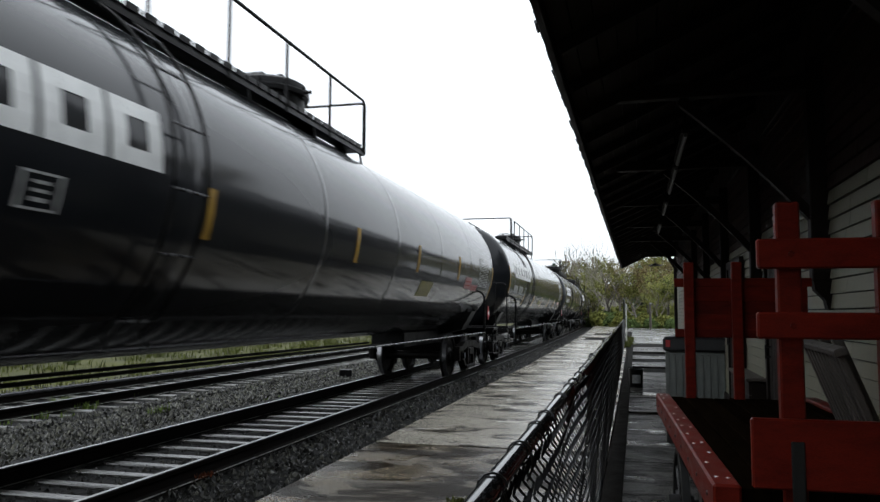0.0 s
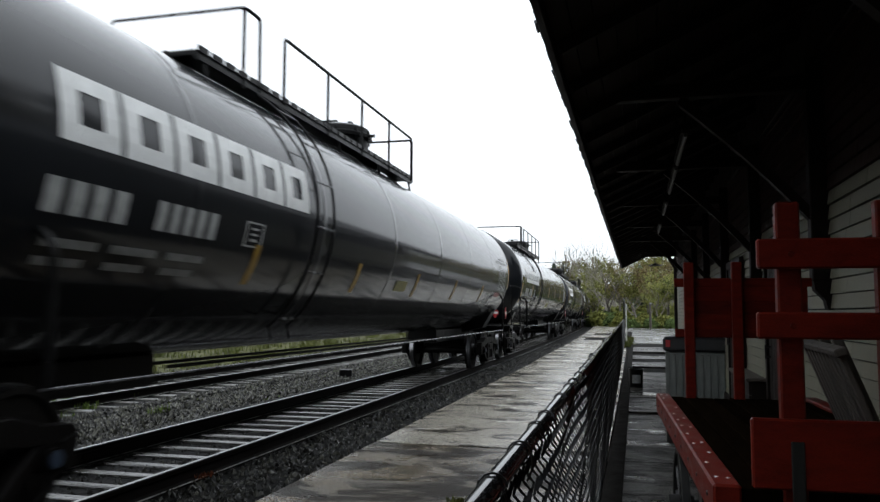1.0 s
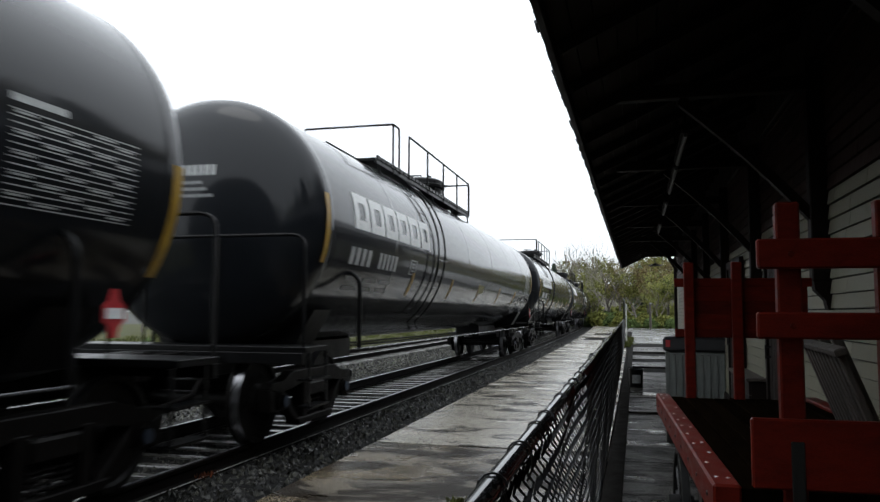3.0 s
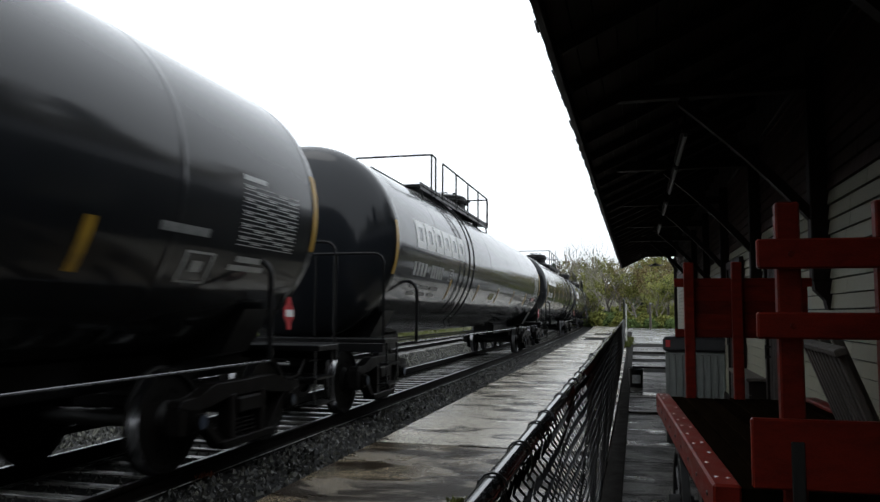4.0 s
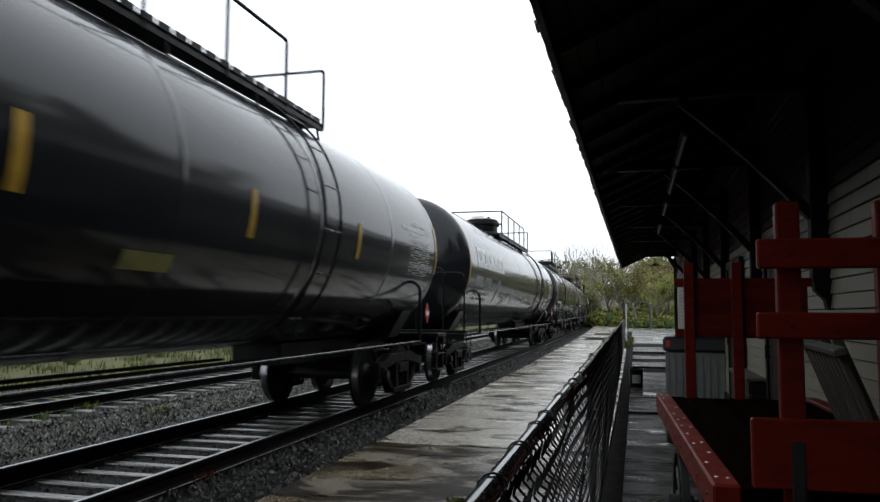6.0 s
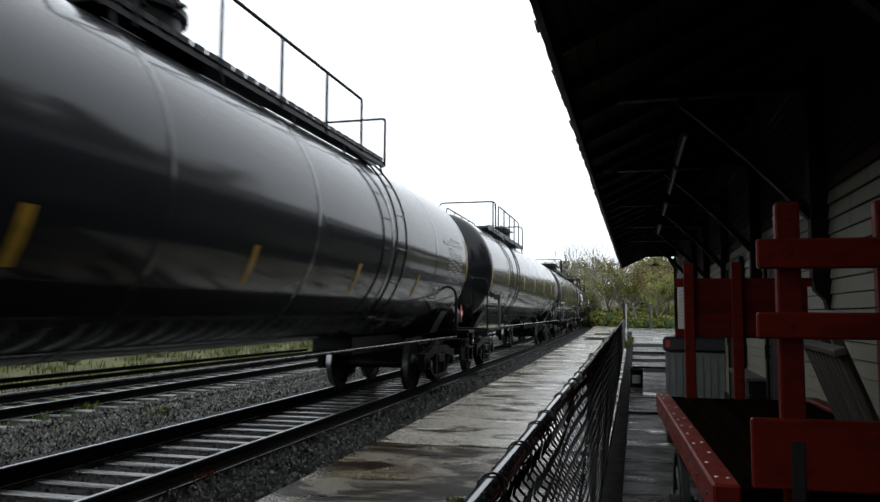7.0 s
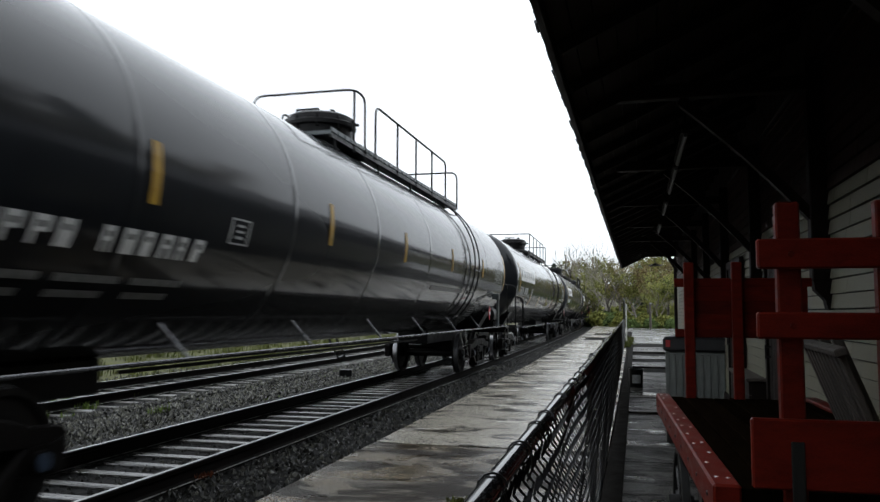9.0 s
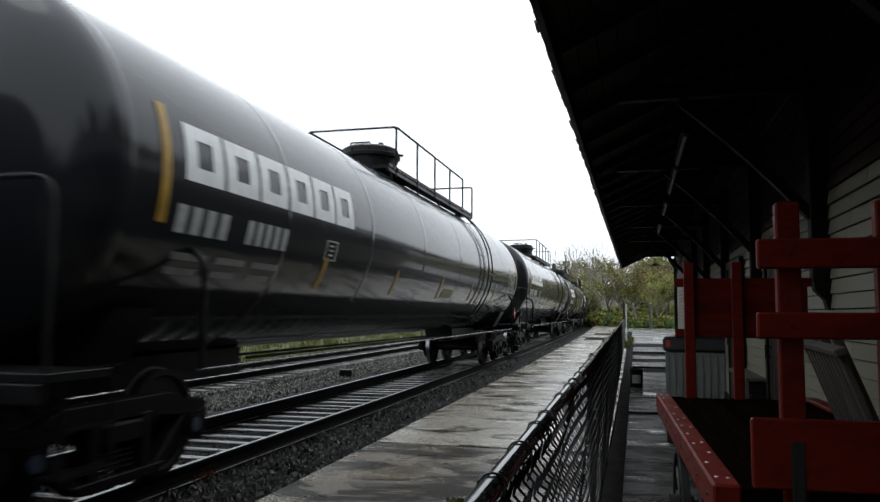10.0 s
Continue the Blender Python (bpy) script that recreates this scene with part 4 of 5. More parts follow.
def spruce(seed, height, label):
    rnd = random.Random(seed)
    t = tagged(empty("spruce_tree", pose(0, 0, -500)), label, "tree", group="woods behind the station")
    part("trunk", rod(bmesh.new(), (0, 0, -0.3), (0, 0, height), height * 0.016, 6, 0.02), BARK, t)
    V, Fc = [], []
    for i in range(4200):
        f = rnd.random() ** 0.8
        z = height * (0.12 + 0.88 * f)
        rad = (1 - f) * height * 0.25 * (0.35 + 0.65 * rnd.random()) * (0.8 + 0.3 * math.sin(z * 4.0))
        a = rnd.uniform(0, math.tau)
        c = Vector((rad * math.cos(a), rad * math.sin(a), z - rad * 0.25))
        o = Vector((math.cos(a), math.sin(a), -0.35)).normalized() * rnd.uniform(0.35, 0.7)
        s = Vector((-math.sin(a), math.cos(a), rnd.uniform(-.3, .3))) * rnd.uniform(0.08, 0.18)
        j = len(V)
        V += [c - o * 0.5 - s, c - o * 0.5 + s, c + o]
        Fc.append((j, j + 1, j + 2))
    raw("crown", V, Fc, NEEDLES, t)
    return t


protos = [
    tree("bare_tree", 21, 11.5, 0.75, LEAF_OLIVE, 700, 0.05, "tall grey tree just coming into bud"),
    tree("bare_tree", 22, 10.5, 0.85, LEAF_SPRING, 900, 0.055, "grey branching tree with first pale leaves"),
    tree("broadleaf_tree", 23, 9.0, 0.9, LEAF_SPRING, 3000, 0.12, "tree with fresh yellow-green spring leaves"),
    tree("broadleaf_tree", 24, 8.0, 1.0, LEAF_GREEN, 3000, 0.12, "tree with young green leaves"),
    tree("broadleaf_tree", 25, 8.5, 0.9, LEAF_OLIVE, 2600, 0.11, "tree with rust-tinged opening leaves"),
    tree("bush", 26, 4.2, 1.2, LEAF_SPRING, 3600, 0.13, "fresh yellow-green bush beside the road", bush=True),
    tree("bush", 27, 3.4, 1.3, LEAF_GREEN, 3600, 0.12, "young green leafy bush beside the road", bush=True),
]
protos.append(spruce(31, 11.0, "dark green spruce among the spring trees"))
rnd = random.Random(17)
plan = [(-10.6, 100, 7, 1.0), (-8.9, 106, 0, 1.45), (-7.2, 102, 1, 1.5), (-5.2, 104, 0, 1.5), (-3.6, 98, 1, 1.4), (-6.2, 95, 1, 1.2), (-7.6, 96, 4, .95), (-4.6, 92, 2, .95), (-2.6, 90, 1, 1.25), (-9.4, 97, 3, .85),
        (-1.4, 88, 2, 1.1), (0.6, 98, 7, 1.0), (1.8, 90, 2, 1.0), (3.4, 86, 4, 1.1), (2.4, 80, 2, .8), (4.8, 82, 3, 1.0), (6.2, 86, 2, 1.1), (8.6, 84, 4, 1.1), (0.2, 86, 4, 1.0), (2.6, 96, 3, 1.2),
        (-6.4, 88, 5, 1.3), (-5.0, 86, 6, 1.2), (-3.9, 84, 5, 1.3), (-2.6, 82, 6, 1.2), (-1.4, 80, 5, 1.2), (-0.4, 79, 6, 1.0), (0.6, 80, 5, 1.2), (1.4, 78, 6, 1.0), (2.4, 79, 5, 1.1), (3.4, 77, 6, 1.0), (4.4, 78, 5, 1.2), (5.6, 79, 6, 1.2), (7.2, 79, 5, 1.2), (-7.6, 90, 6, 1.1)]
for i in range(30):
    plan.append((-9 + i * 0.62 + rnd.uniform(-.3, .3), rnd.uniform(88, 100), rnd.choice((5, 6, 5)), rnd.uniform(1.3, 1.9)))
for i in range(70):
    y = rnd.uniform(102, 150)
    plan.append((rnd.uniform(-14, 40), y, rnd.choice((0, 1, 2, 2, 4, 4, 5, 6, 5)), rnd.uniform(0.8, 1.2)))
for i in range(46):
    y = rnd.uniform(-25, 150)
    plan.append((rnd.uniform(-52, -34) + bend(y), y, rnd.choice((0, 1, 2, 3, 4)), rnd.uniform(0.6, 0.9)))
# unseen trees east and behind the camera, added to cut reflected sky
for i in range(44):
    y = rnd.uniform(-30, 27)
    plan.append((rnd.uniform(11, 13.5), y, rnd.choice((2, 3, 4, 4, 7)), rnd.uniform(1.2, 1.6)))
for i in range(24):
    plan.append((rnd.uniform(-20, 20), rnd.uniform(-60, -38), rnd.choice((2, 3, 4, 7)), rnd.uniform(1.2, 1.6)))
for i in range(26):
    y = rnd.uniform(10, 130)
    plan.append((rnd.uniform(-24, -17) + bend(y), y, rnd.choice((5, 6)), rnd.uniform(0.35, 0.6)))
for x, y, k, s in plan:
    s *= 0.8 if k < 2 else 0.72 if k == 7 and y > 60 else 1.0
    copy_thing(protos[k], pose(x, y, -0.32 + max(0, min(1, (y - 104) / 72)) ** 0.7 * 7.0 * (x > -75 + 0 and y > 104), 0, 0, rnd.uniform(0, 360))).scale = (s, s, s * rnd.uniform(.92, 1.08))
for p in protos:
    for o in list(p.children_recursive) + [p]:
        bpy.data.objects.remove(o)


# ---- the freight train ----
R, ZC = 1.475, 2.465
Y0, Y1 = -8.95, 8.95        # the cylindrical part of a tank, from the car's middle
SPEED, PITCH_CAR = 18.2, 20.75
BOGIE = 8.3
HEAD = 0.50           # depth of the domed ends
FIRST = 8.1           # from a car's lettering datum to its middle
WHEEL_R = 0.457
ALONG = Matrix(((1, 0, 0, 0), (0, 0, 1, 0), (0, 1, 0, 0), (0, 0, 0, 1)))   # turns z onto the car's length


def mesh_of(name, bm, mat, smooth=False):
    me = bpy.data.meshes.new(name)
    bmesh.ops.recalc_face_normals(bm, faces=bm.faces)
    bm.to_mesh(me)
    bm.free()
    me.materials.append(mat)
    if smooth:
        me.shade_smooth()
        me.set_sharp_from_angle(angle=radians(38))
    return me


def on_shell(y, deg, lift=0.0):
    a = radians(deg)
    return Vector(((R + lift) * math.cos(a), y, ZC + (R + lift) * math.sin(a)))


def patch(bm, y0, y1, a0, a1, lift=0.006, slant=0.0):
    """A painted or taped patch that follows the tank's side."""
    n = max(2, int(abs(a1 - a0) / 4))
    rows = []
    for i in range(n + 1):
        t = i / n
        a = a0 + (a1 - a0) * t
        rows.append((bm.verts.new(on_shell(y0 + slant * t, a, lift)), bm.verts.new(on_shell(y1 + slant * t, a, lift))))
    for s, t in zip(rows, rows[1:]):
        bm.faces.new((s[0], s[1], t[1], t[0]))


def shell_mesh(seams):
    prof = []
    for i in range(9):
        a = radians(90 * i / 8)
        prof.append((R * math.sin(a), Y0 - HEAD * math.cos(a)))
    for y in seams:
        prof += [(R, y - 0.06), (R, y - 0.022), (R + 0.003, y - 0.008), (R + 0.003, y + 0.008), (R, y + 0.022), (R, y + 0.06)]
    for i in range(9):
        a = radians(90 - 90 * i / 8)
        prof.append((R * math.sin(a), Y1 + HEAD * math.cos(a)))
    bm = lathe(bmesh.new(), prof, Matrix.Translation((0, 0, ZC)) @ ALONG, 72)
    return mesh_of("tank_shell", bm, BLACK_PAINT, True)


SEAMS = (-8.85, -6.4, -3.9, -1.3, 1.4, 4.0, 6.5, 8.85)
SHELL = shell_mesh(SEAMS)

# bogie
SIDE_M = Matrix(((0, 0, 1, 0), (1, 0, 0, 0), (0, 1, 0, 0), (0, 0, 0, 1)))


def side_frame_mesh():
    """Cast side frame with its window above the springs and two lightening holes."""
    bm = bmesh.new()
    top = [(-1.17, 0.60), (-1.12, 0.66), (-0.86, 0.66), (-0.60, 0.76), (0.60, 0.76), (0.86, 0.66), (1.12, 0.66), (1.17, 0.60), (1.0, 0.55), (0.70, 0.56), (0.34, 0.63), (-0.34, 0.63), (-0.70, 0.56), (-1.0, 0.55)]
    extrude_outline(bm, top, SIDE_M, 0.14)
    for s in (-1, 1):
        extrude_outline(bm, [(s * 1.17, 0.60), (s * 1.15, 0.36), (s * 1.03, 0.34), (s * 0.99, 0.55)], SIDE_M, 0.13)
        extrude_outline(bm, [(s * 0.99, 0.56), (s * 0.80, 0.56), (s * 0.40, 0.20), (s * 0.50, 0.17), (s * 0.78, 0.40), (s * 0.95, 0.50)], SIDE_M, 0.13)
        extrude_outline(bm, [(s * 0.34, 0.64), (s * 0.24, 0.64), (s * 0.24, 0.20), (s * 0.34, 0.20)], SIDE_M, 0.16)
    extrude_outline(bm, [(-0.52, 0.22), (0.52, 0.22), (0.46, 0.14), (-0.46, 0.14)], SIDE_M, 0.18)
    bmesh.ops.bevel(bm, geom=list(bm.edges), offset=0.010, segments=1, affect="EDGES")
    return mesh_of("side_frame", bm, TRUCK_IRON)


SIDE_FRAME = side_frame_mesh()


def spring_mesh():
    bm = bmesh.new()
    for cy in (-0.13, 0.0, 0.13):
        pts = [(0.055 * math.cos(k * 0.9), cy + 0.055 * math.sin(k * 0.9), 0.22 + 0.20 * k / 34) for k in range(35)]
        tube(bm, pts, 0.013, 5)
    return mesh_of("spring_nest", bm, TRUCK_IRON, True)


SPRINGS = spring_mesh()
BOLSTER = mesh_of("bolster", boxes((-1.1, 1.1, -0.22, 0.22, 0.44, 0.60), (-0.4, 0.4, -0.26, 0.26, 0.56, 0.72), bevel=0.02), TRUCK_IRON)
BEAM = mesh_of("brake_beam", boxes((-0.75, 0.75, -0.52, -0.45, 0.34, 0.44), (-0.80, -0.68, -0.55, -0.40, 0.28, 0.60), (0.68, 0.80, -0.55, -0.40, 0.28, 0.60), bevel=0.01), TRUCK_IRON)


def wheel_profile(s):
    return [(0.0, s * 0.60), (0.10, s * 0.60), (0.12, s * 0.66), (0.14, s * 0.70), (0.36, s * 0.715), (0.40, s * 0.66), (0.485, s * 0.665), (0.485, s * 0.69), (WHEEL_R + 0.006, s * 0.705), (WHEEL_R, s * 0.80), (0.41, s * 0.80),
            (0.39, s * 0.77), (0.18, s * 0.765), (0.14, s * 0.82), (0.09, s * 0.82), (0.08, s * 0.86), (0.0, s * 0.86)]


bm = rod(bmesh.new(), (0.93, 0, 0), (1.09, 0, 0), 0.105, 14)
rod(bm, (1.09, 0, 0), (1.125, 0, 0), 0.075, 12)
BEARING = mesh_of("bearing", bm, TRUCK_IRON, True)
CAP = mesh_of("bearing_cap", rods([((1.125, 0, 0), (1.135, 0, 0))], 0.06, 12), material("blue_bearing_cap", (0.02, 0.035, 0.06), (0.012, 0.02, 0.035), 10, 0.5, bump=0.1))


def bogie(car, y):
    b = piece("bogie", BOLSTER, car, "greasy black three-piece freight bogie", m=pose(0, y, 0))
    for s in (-1, 1):
        piece("side_frame", SIDE_FRAME, b, m=pose(s * 1.0, 0, 0))
        piece("spring_nest", SPRINGS, b, m=pose(s * 1.0, 0, 0))
    for turn in (0, 180):
        piece("brake_beam", BEAM, b, m=pose(0, 0, 0, 0, 0, turn))
    for dy in (-0.89, 0.89):
        piece("bearing", BEARING, b, m=pose(0, dy, WHEEL_R))
        piece("bearing", BEARING, b, m=pose(0, dy, WHEEL_R, 0, 0, 180))
        piece("bearing_cap", CAP, b, m=pose(0, dy, WHEEL_R))
        piece("wheelset", WHEELSET, b, m=pose(0, dy, WHEEL_R))


bm = rods([((-1.0, 0, 0), (1.0, 0, 0))], 0.08, 12)
for s in (-1, 1):
    lathe(bm, wheel_profile(s), pose(0, 0, 0, 0, 90, 0), 36)
    for k in range(6):
        a = k * math.tau / 6
        rod(bm, (s * 0.772, 0.27 * math.cos(a), 0.27 * math.sin(a)), (s * 0.782, 0.27 * math.cos(a), 0.27 * math.sin(a)), 0.03, 8)
WHEELSET = mesh_of("wheelset", bm, WHEEL_STEEL, True)
WHEELSET.materials.append(TREAD_STEEL)
for f in WHEELSET.polygons:
    if all(0.452 < math.hypot(WHEELSET.vertices[v].co.y, WHEELSET.vertices[v].co.z) < 0.468 for v in f.vertices):
        f.material_index = 1
MESHES = {}


def shared(key, build):
    if key not in MESHES:
        MESHES[key] = build()
    return MESHES[key]


def running_board_parts(car, p0, p1, style, ladder):
    """Top platform with its supports and handrails, between p0 and p1 along the car, and the side ladder."""
    zt, w = 3.92, 0.83
    key = (p0, p1, style, ladder)

    def platform():
        bm = boxes((0.56, w - 0.01, p0, p1, zt - 0.05, zt), (-w + 0.01, -0.56, p0, p1, zt - 0.05, zt), (-0.56, 0.56, p0, p0 + 0.35, zt - 0.05, zt), (-0.56, 0.56, p1 - 0.35, p1, zt - 0.05, zt))
        for i in range(int((p1 - p0) / 0.25)):
            box(bm, w - 0.01, w + 0.012, p0 + i * 0.25, p0 + i * 0.25 + 0.19, zt - 0.02, zt + 0.04)
        return mesh_of("platform", bm, GRATE if style == "bent" else BLACK_STEEL)

    def supports():
        bm = boxes((w - 0.04, w + 0.005, p0, p1, zt - 0.10, zt - 0.052), (0.5, 0.545, p0, p1, zt - 0.10, zt - 0.052))
        n = 5
        for i in range(n):
            y = p0 + 0.15 + i * (p1 - p0 - 0.3) / (n - 1)
            rod(bm, (w - 0.02, y, zt - 0.09), on_shell(y, 55, -0.01), 0.02, 6)
            rod(bm, (0.02 - w, y, zt - 0.09), (-on_shell(y, 55, -0.01).x, y, on_shell(y, 55, -0.01).z), 0.02, 6)
            rod(bm, (0.55, y, zt - 0.06), on_shell(y, 67, -0.02), 0.018, 6)
        return mesh_of("platform_support", bm, BLACK_STEEL)

    hoop = p0 + (0.85 if style != "joined" else 0.40)
    zr, gap0, rr = (4.74 if style == "bent" else 4.67), (hoop + 0.95 if style != "joined" else hoop), 0.021
    tail = 0.05 if style == "square" else 1.1
    bow = 0.17 if style == "bent" else 0.05

    def rail(s):
        x = s * w
        bm = tube(bmesh.new(), rounded([(x, gap0, zt - 0.06), (x, gap0, zr), (x, p1 - tail, zr), (x, p1 - tail, zt - 0.06)], bow), rr)
        return mesh_of("handrail", bm, BLACK_STEEL, True)

    def front_hoop():
        y0, y2, y3 = hoop, hoop + (0.45 if style == "bent" else 0.34), hoop + (0.48 if style == "bent" else 0.36)
        if style == "joined":
            return mesh_of("end_hoop", tube(bmesh.new(), rounded([(-w, y0, zt - 0.02), (-w, y0, zr), (w, y0, zr), (w, y0, zt - 0.02)], bow), rr), BLACK_STEEL, True)
        bm = tube(bmesh.new(), rounded([(-w, y0, zt - 0.02), (-w, y0, zr), (w, y0, zr), (w, y2, zr), (w, y3, zt - 0.08)], bow), rr)
        return mesh_of("end_hoop", bm, BLACK_STEEL, True)

    def rear_hoop():
        bm = tube(bmesh.new(), rounded([(w, p1, zt - 0.08), (w, p1, zr - 0.02), (-w, p1, zr - 0.02), (-w, p1, zt - 0.08)], bow), rr)
        return mesh_of("end_hoop", bm, BLACK_STEEL, True)

    def rail_post():
        return mesh_of("rail_post", rods([((0, 0, zt - 0.12), (0, 0, zr - 0.01))], rr, 7), BLACK_STEEL, True)

    def side_ladder(s):
        bm = bmesh.new()
        for y in (ladder - 0.22, ladder + 0.22):
            pts = [on_shell(y, a, 0.10) for a in range(58, -54, -6)] + [Vector((1.06, y, 1.12))]
            tube(bm, [(s * p.x, p.y, p.z) for p in pts], 0.017, 6)
        return mesh_of("ladder", bm, BLACK_STEEL, True)

    def ladder_step(s):
        bm = bmesh.new()
        for y in (ladder - 0.2, ladder + 0.2):
            rod(bm, (s * 1.46, y - 0.95, 1.06), (s * 1.40, y - 0.30, 0.42), 0.024, 6)
        for t in (0.5, 0.98):
            z, yy = 1.06 - 0.64 * t, -0.95 + 0.65 * t
            rod(bm, (s * 1.42, ladder - 0.22 + yy, z), (s * 1.42, ladder + 0.22 + yy, z), 0.014, 6)
        return mesh_of("ladder_step", bm, WET_EDGE)

    def rung():
        return mesh_of("rung", rods([((0, -0.24, 0), (0, 0.24, 0))], 0.012, 6), WET_EDGE)

    piece("platform", shared(("pl",) + key, platform), car, "grey grating walkway round the manway")
    loop = piece("end_hoop", shared(("fh",) + key, front_hoop), car)
    piece("rail_post", shared(("rail_post", style), rail_post), loop, m=pose(w, hoop, -0.02))
    piece("end_hoop", shared(("rh",) + key, rear_hoop), car)
    piece("platform_support", shared(("su",) + key, supports), car)
    for s in (1, -1):
        hr = piece("handrail", shared(("hr", s) + key, lambda: rail(s)), car)
        for i in range(1, 4):
            piece("rail_post", shared(("rail_post", style), rail_post), hr, m=pose(s * w, gap0 + i * (p1 - tail - gap0) / 4, 0))
        lad = piece("ladder", shared(("la", s) + key, lambda: side_ladder(s)), car)
        if style == "bent":
            piece("ladder_step", shared(("ls", s) + key, lambda: ladder_step(s)), lad)
        for a in (47, 30, 13, -5, -23, -45):
            q = on_shell(ladder, a, 0.105)
            piece("rung", shared("rung", rung), lad, m=pose(s * q.x, q.y, q.z))


def manway(car, y):
    def build():
        z = ZC + R + 0.13
        bm = lathe(bmesh.new(), [(0.72, -0.2), (0.60, 0.0), (0.52, 0.03), (0.52, 0.24), (0.58, 0.25), (0.58, 0.31), (0.55, 0.33), (0.53, 0.42), (0.46, 0.46), (0.0, 0.48)], pose(0, y, z), 28)
        for k in range(10):
            a = k * math.tau / 10
            rod(bm, (0.54 * math.cos(a), y + 0.54 * math.sin(a), z + 0.20), (0.54 * math.cos(a), y + 0.54 * math.sin(a), z + 0.38), 0.025, 6)
        rod(bm, (0.25, y - 0.1, z + 0.4), (0.25, y - 0.1, z + 0.54), 0.05, 8)
        rod(bm, (-0.2, y + 0.2, z + 0.4), (-0.2, y + 0.2, z + 0.55), 0.04, 8)
        tube(bm, [(-0.30, y - 0.3, z + 0.42), (-0.28, y - 0.3, z + 0.52), (0.10, y - 0.3, z + 0.52), (0.12, y - 0.3, z + 0.42)], 0.018)
        rod(bm, (0.50, y, z + 0.3), (0.66, y, z + 0.3), 0.03, 6)
        return mesh_of("manway", bm, BLACK_STEEL, True)
    piece("manway", shared(("mw", y), build), car, "black valve dome with bolted lid")


def underframe(car, kind):
    def sills():
        bm = boxes((-0.35, 0.35, 5.3, 9.45, 0.72, 1.02), bevel=0.015)
        for s in (1,):
            extrude_outline(bm, [(-1.15, 1.45), (-0.9, 1.02), (-0.35, 0.9), (0.35, 0.9), (0.9, 1.02), (1.15, 1.45), (0.9, 1.4), (0, 1.1), (-0.9, 1.4)], Matrix(((1, 0, 0, 0), (0, 0, -1, s * BOGIE), (0, 1, 0, 0), (0, 0, 0, 1))), 0.5)
        return mesh_of("stub_sill", bm, BLACK_STEEL)

    def end_deck(s):
        y = s * 9.55
        bm = boxes((-1.50, 1.50, min(y, y - s * 0.55), max(y, y - s * 0.55), 1.00, 1.06), (-1.48, 1.48, y - 0.04, y + 0.04, 0.88, 1.0), bevel=0.006)
        return mesh_of("end_platform", bm, BLACK_STEEL)

    def end_rail(s):
        y = s * 9.52
        bm = tube(bmesh.new(), rounded([(-1.46, y, 1.05), (-1.46, y, 2.24), (1.46, y, 2.24), (1.46, y, 1.05)], 0.16), 0.018)
        for x in (-0.45, 0.45):
            rod(bm, (x, y, 1.05), (x, y, 2.24), 0.015, 6)
        return mesh_of("end_handrail", bm, BLACK_STEEL, True)

    plain = kind in "ce"

    def side_rail(s):
        e, z, r = (9.3, 1.06, 0.016) if plain else (7.95, 0.965, 0.012)
        return mesh_of("side_rail", tube(bmesh.new(), [(s * 1.48, -e, z), (s * 1.48, e, z)], r, 8), WET_EDGE, True)

    def stanchion():
        return mesh_of("stanchion", rods([((1.46, 0, 1.06), (1.28, -0.14, 1.33))], 0.015, 6), WET_EDGE)

    def corner_post():
        if plain:
            return mesh_of("corner_post", boxes((1.44, 1.50, -0.05, 0.05, 1.05, 1.80), (1.34, 1.51, -0.09, 0.09, 1.76, 1.90), bevel=0.01), GRATE)
        return mesh_of("corner_post", tube(bmesh.new(), rounded([(1.47, 0, 0.96), (1.47, 0, 1.86), (1.30, 0, 1.94)], 0.12), 0.028, 8), BLACK_STEEL, True)

    def step():
        return mesh_of("step", boxes((1.47, 1.49, 8.93, 8.97, 0.42, 1.0), (1.47, 1.49, 9.38, 9.42, 0.42, 1.0), (1.36, 1.52, 8.93, 9.42, 0.42, 0.44), (1.36, 1.52, 8.93, 9.42, 0.70, 0.72)), BLACK_STEEL)

    def coupler(s):
        bm = boxes((-0.12, 0.12, min(s * 9.4, s * 10.3), max(s * 9.4, s * 10.3), 0.78, 0.98), (-0.2, 0.16, min(s * 10.18, s * 10.372), max(s * 10.18, s * 10.372), 0.72, 1.02), bevel=0.03)
        tube(bm, [(0.3, s * 9.4, 0.85), (0.32, s * 9.75, 0.55), (0.18, s * 10.2, 0.45), (0.05, s * 10.36, 0.52)], 0.025)
        return mesh_of("coupler", bm, TRUCK_IRON)

    def reservoir():
        bm = lathe(bmesh.new(), [(0.0, 0.0), (0.14, 0.02), (0.22, 0.08), (0.22, 0.62), (0.14, 0.68), (0.0, 0.70)], Matrix.Translation((0.95, 9.02, 1.36)) @ ALONG, 20)
        box(bm, 0.75, 1.15, 9.15, 9.20, 1.02, 1.3)
        box(bm, 0.75, 1.15, 9.42, 9.47, 1.02, 1.3)
        return mesh_of("air_reservoir", bm, BLACK_STEEL, True)

    def brake_rod():
        return mesh_of("brake_rod", rods([((0, -4.9, 0.86), (0, 4.9, 0.82))], 0.02, 6), BLACK_STEEL)

    def brake_wheel():
        bm = lathe(bmesh.new(), [(0.24, -0.012), (0.265, 0.0), (0.24, 0.012), (0.22, 0.0), (0.24, -0.012)], Matrix.Translation((-0.7, 9.62, 1.9)) @ ALONG, 20)
        for k in range(5):
            c = k * math.tau / 5
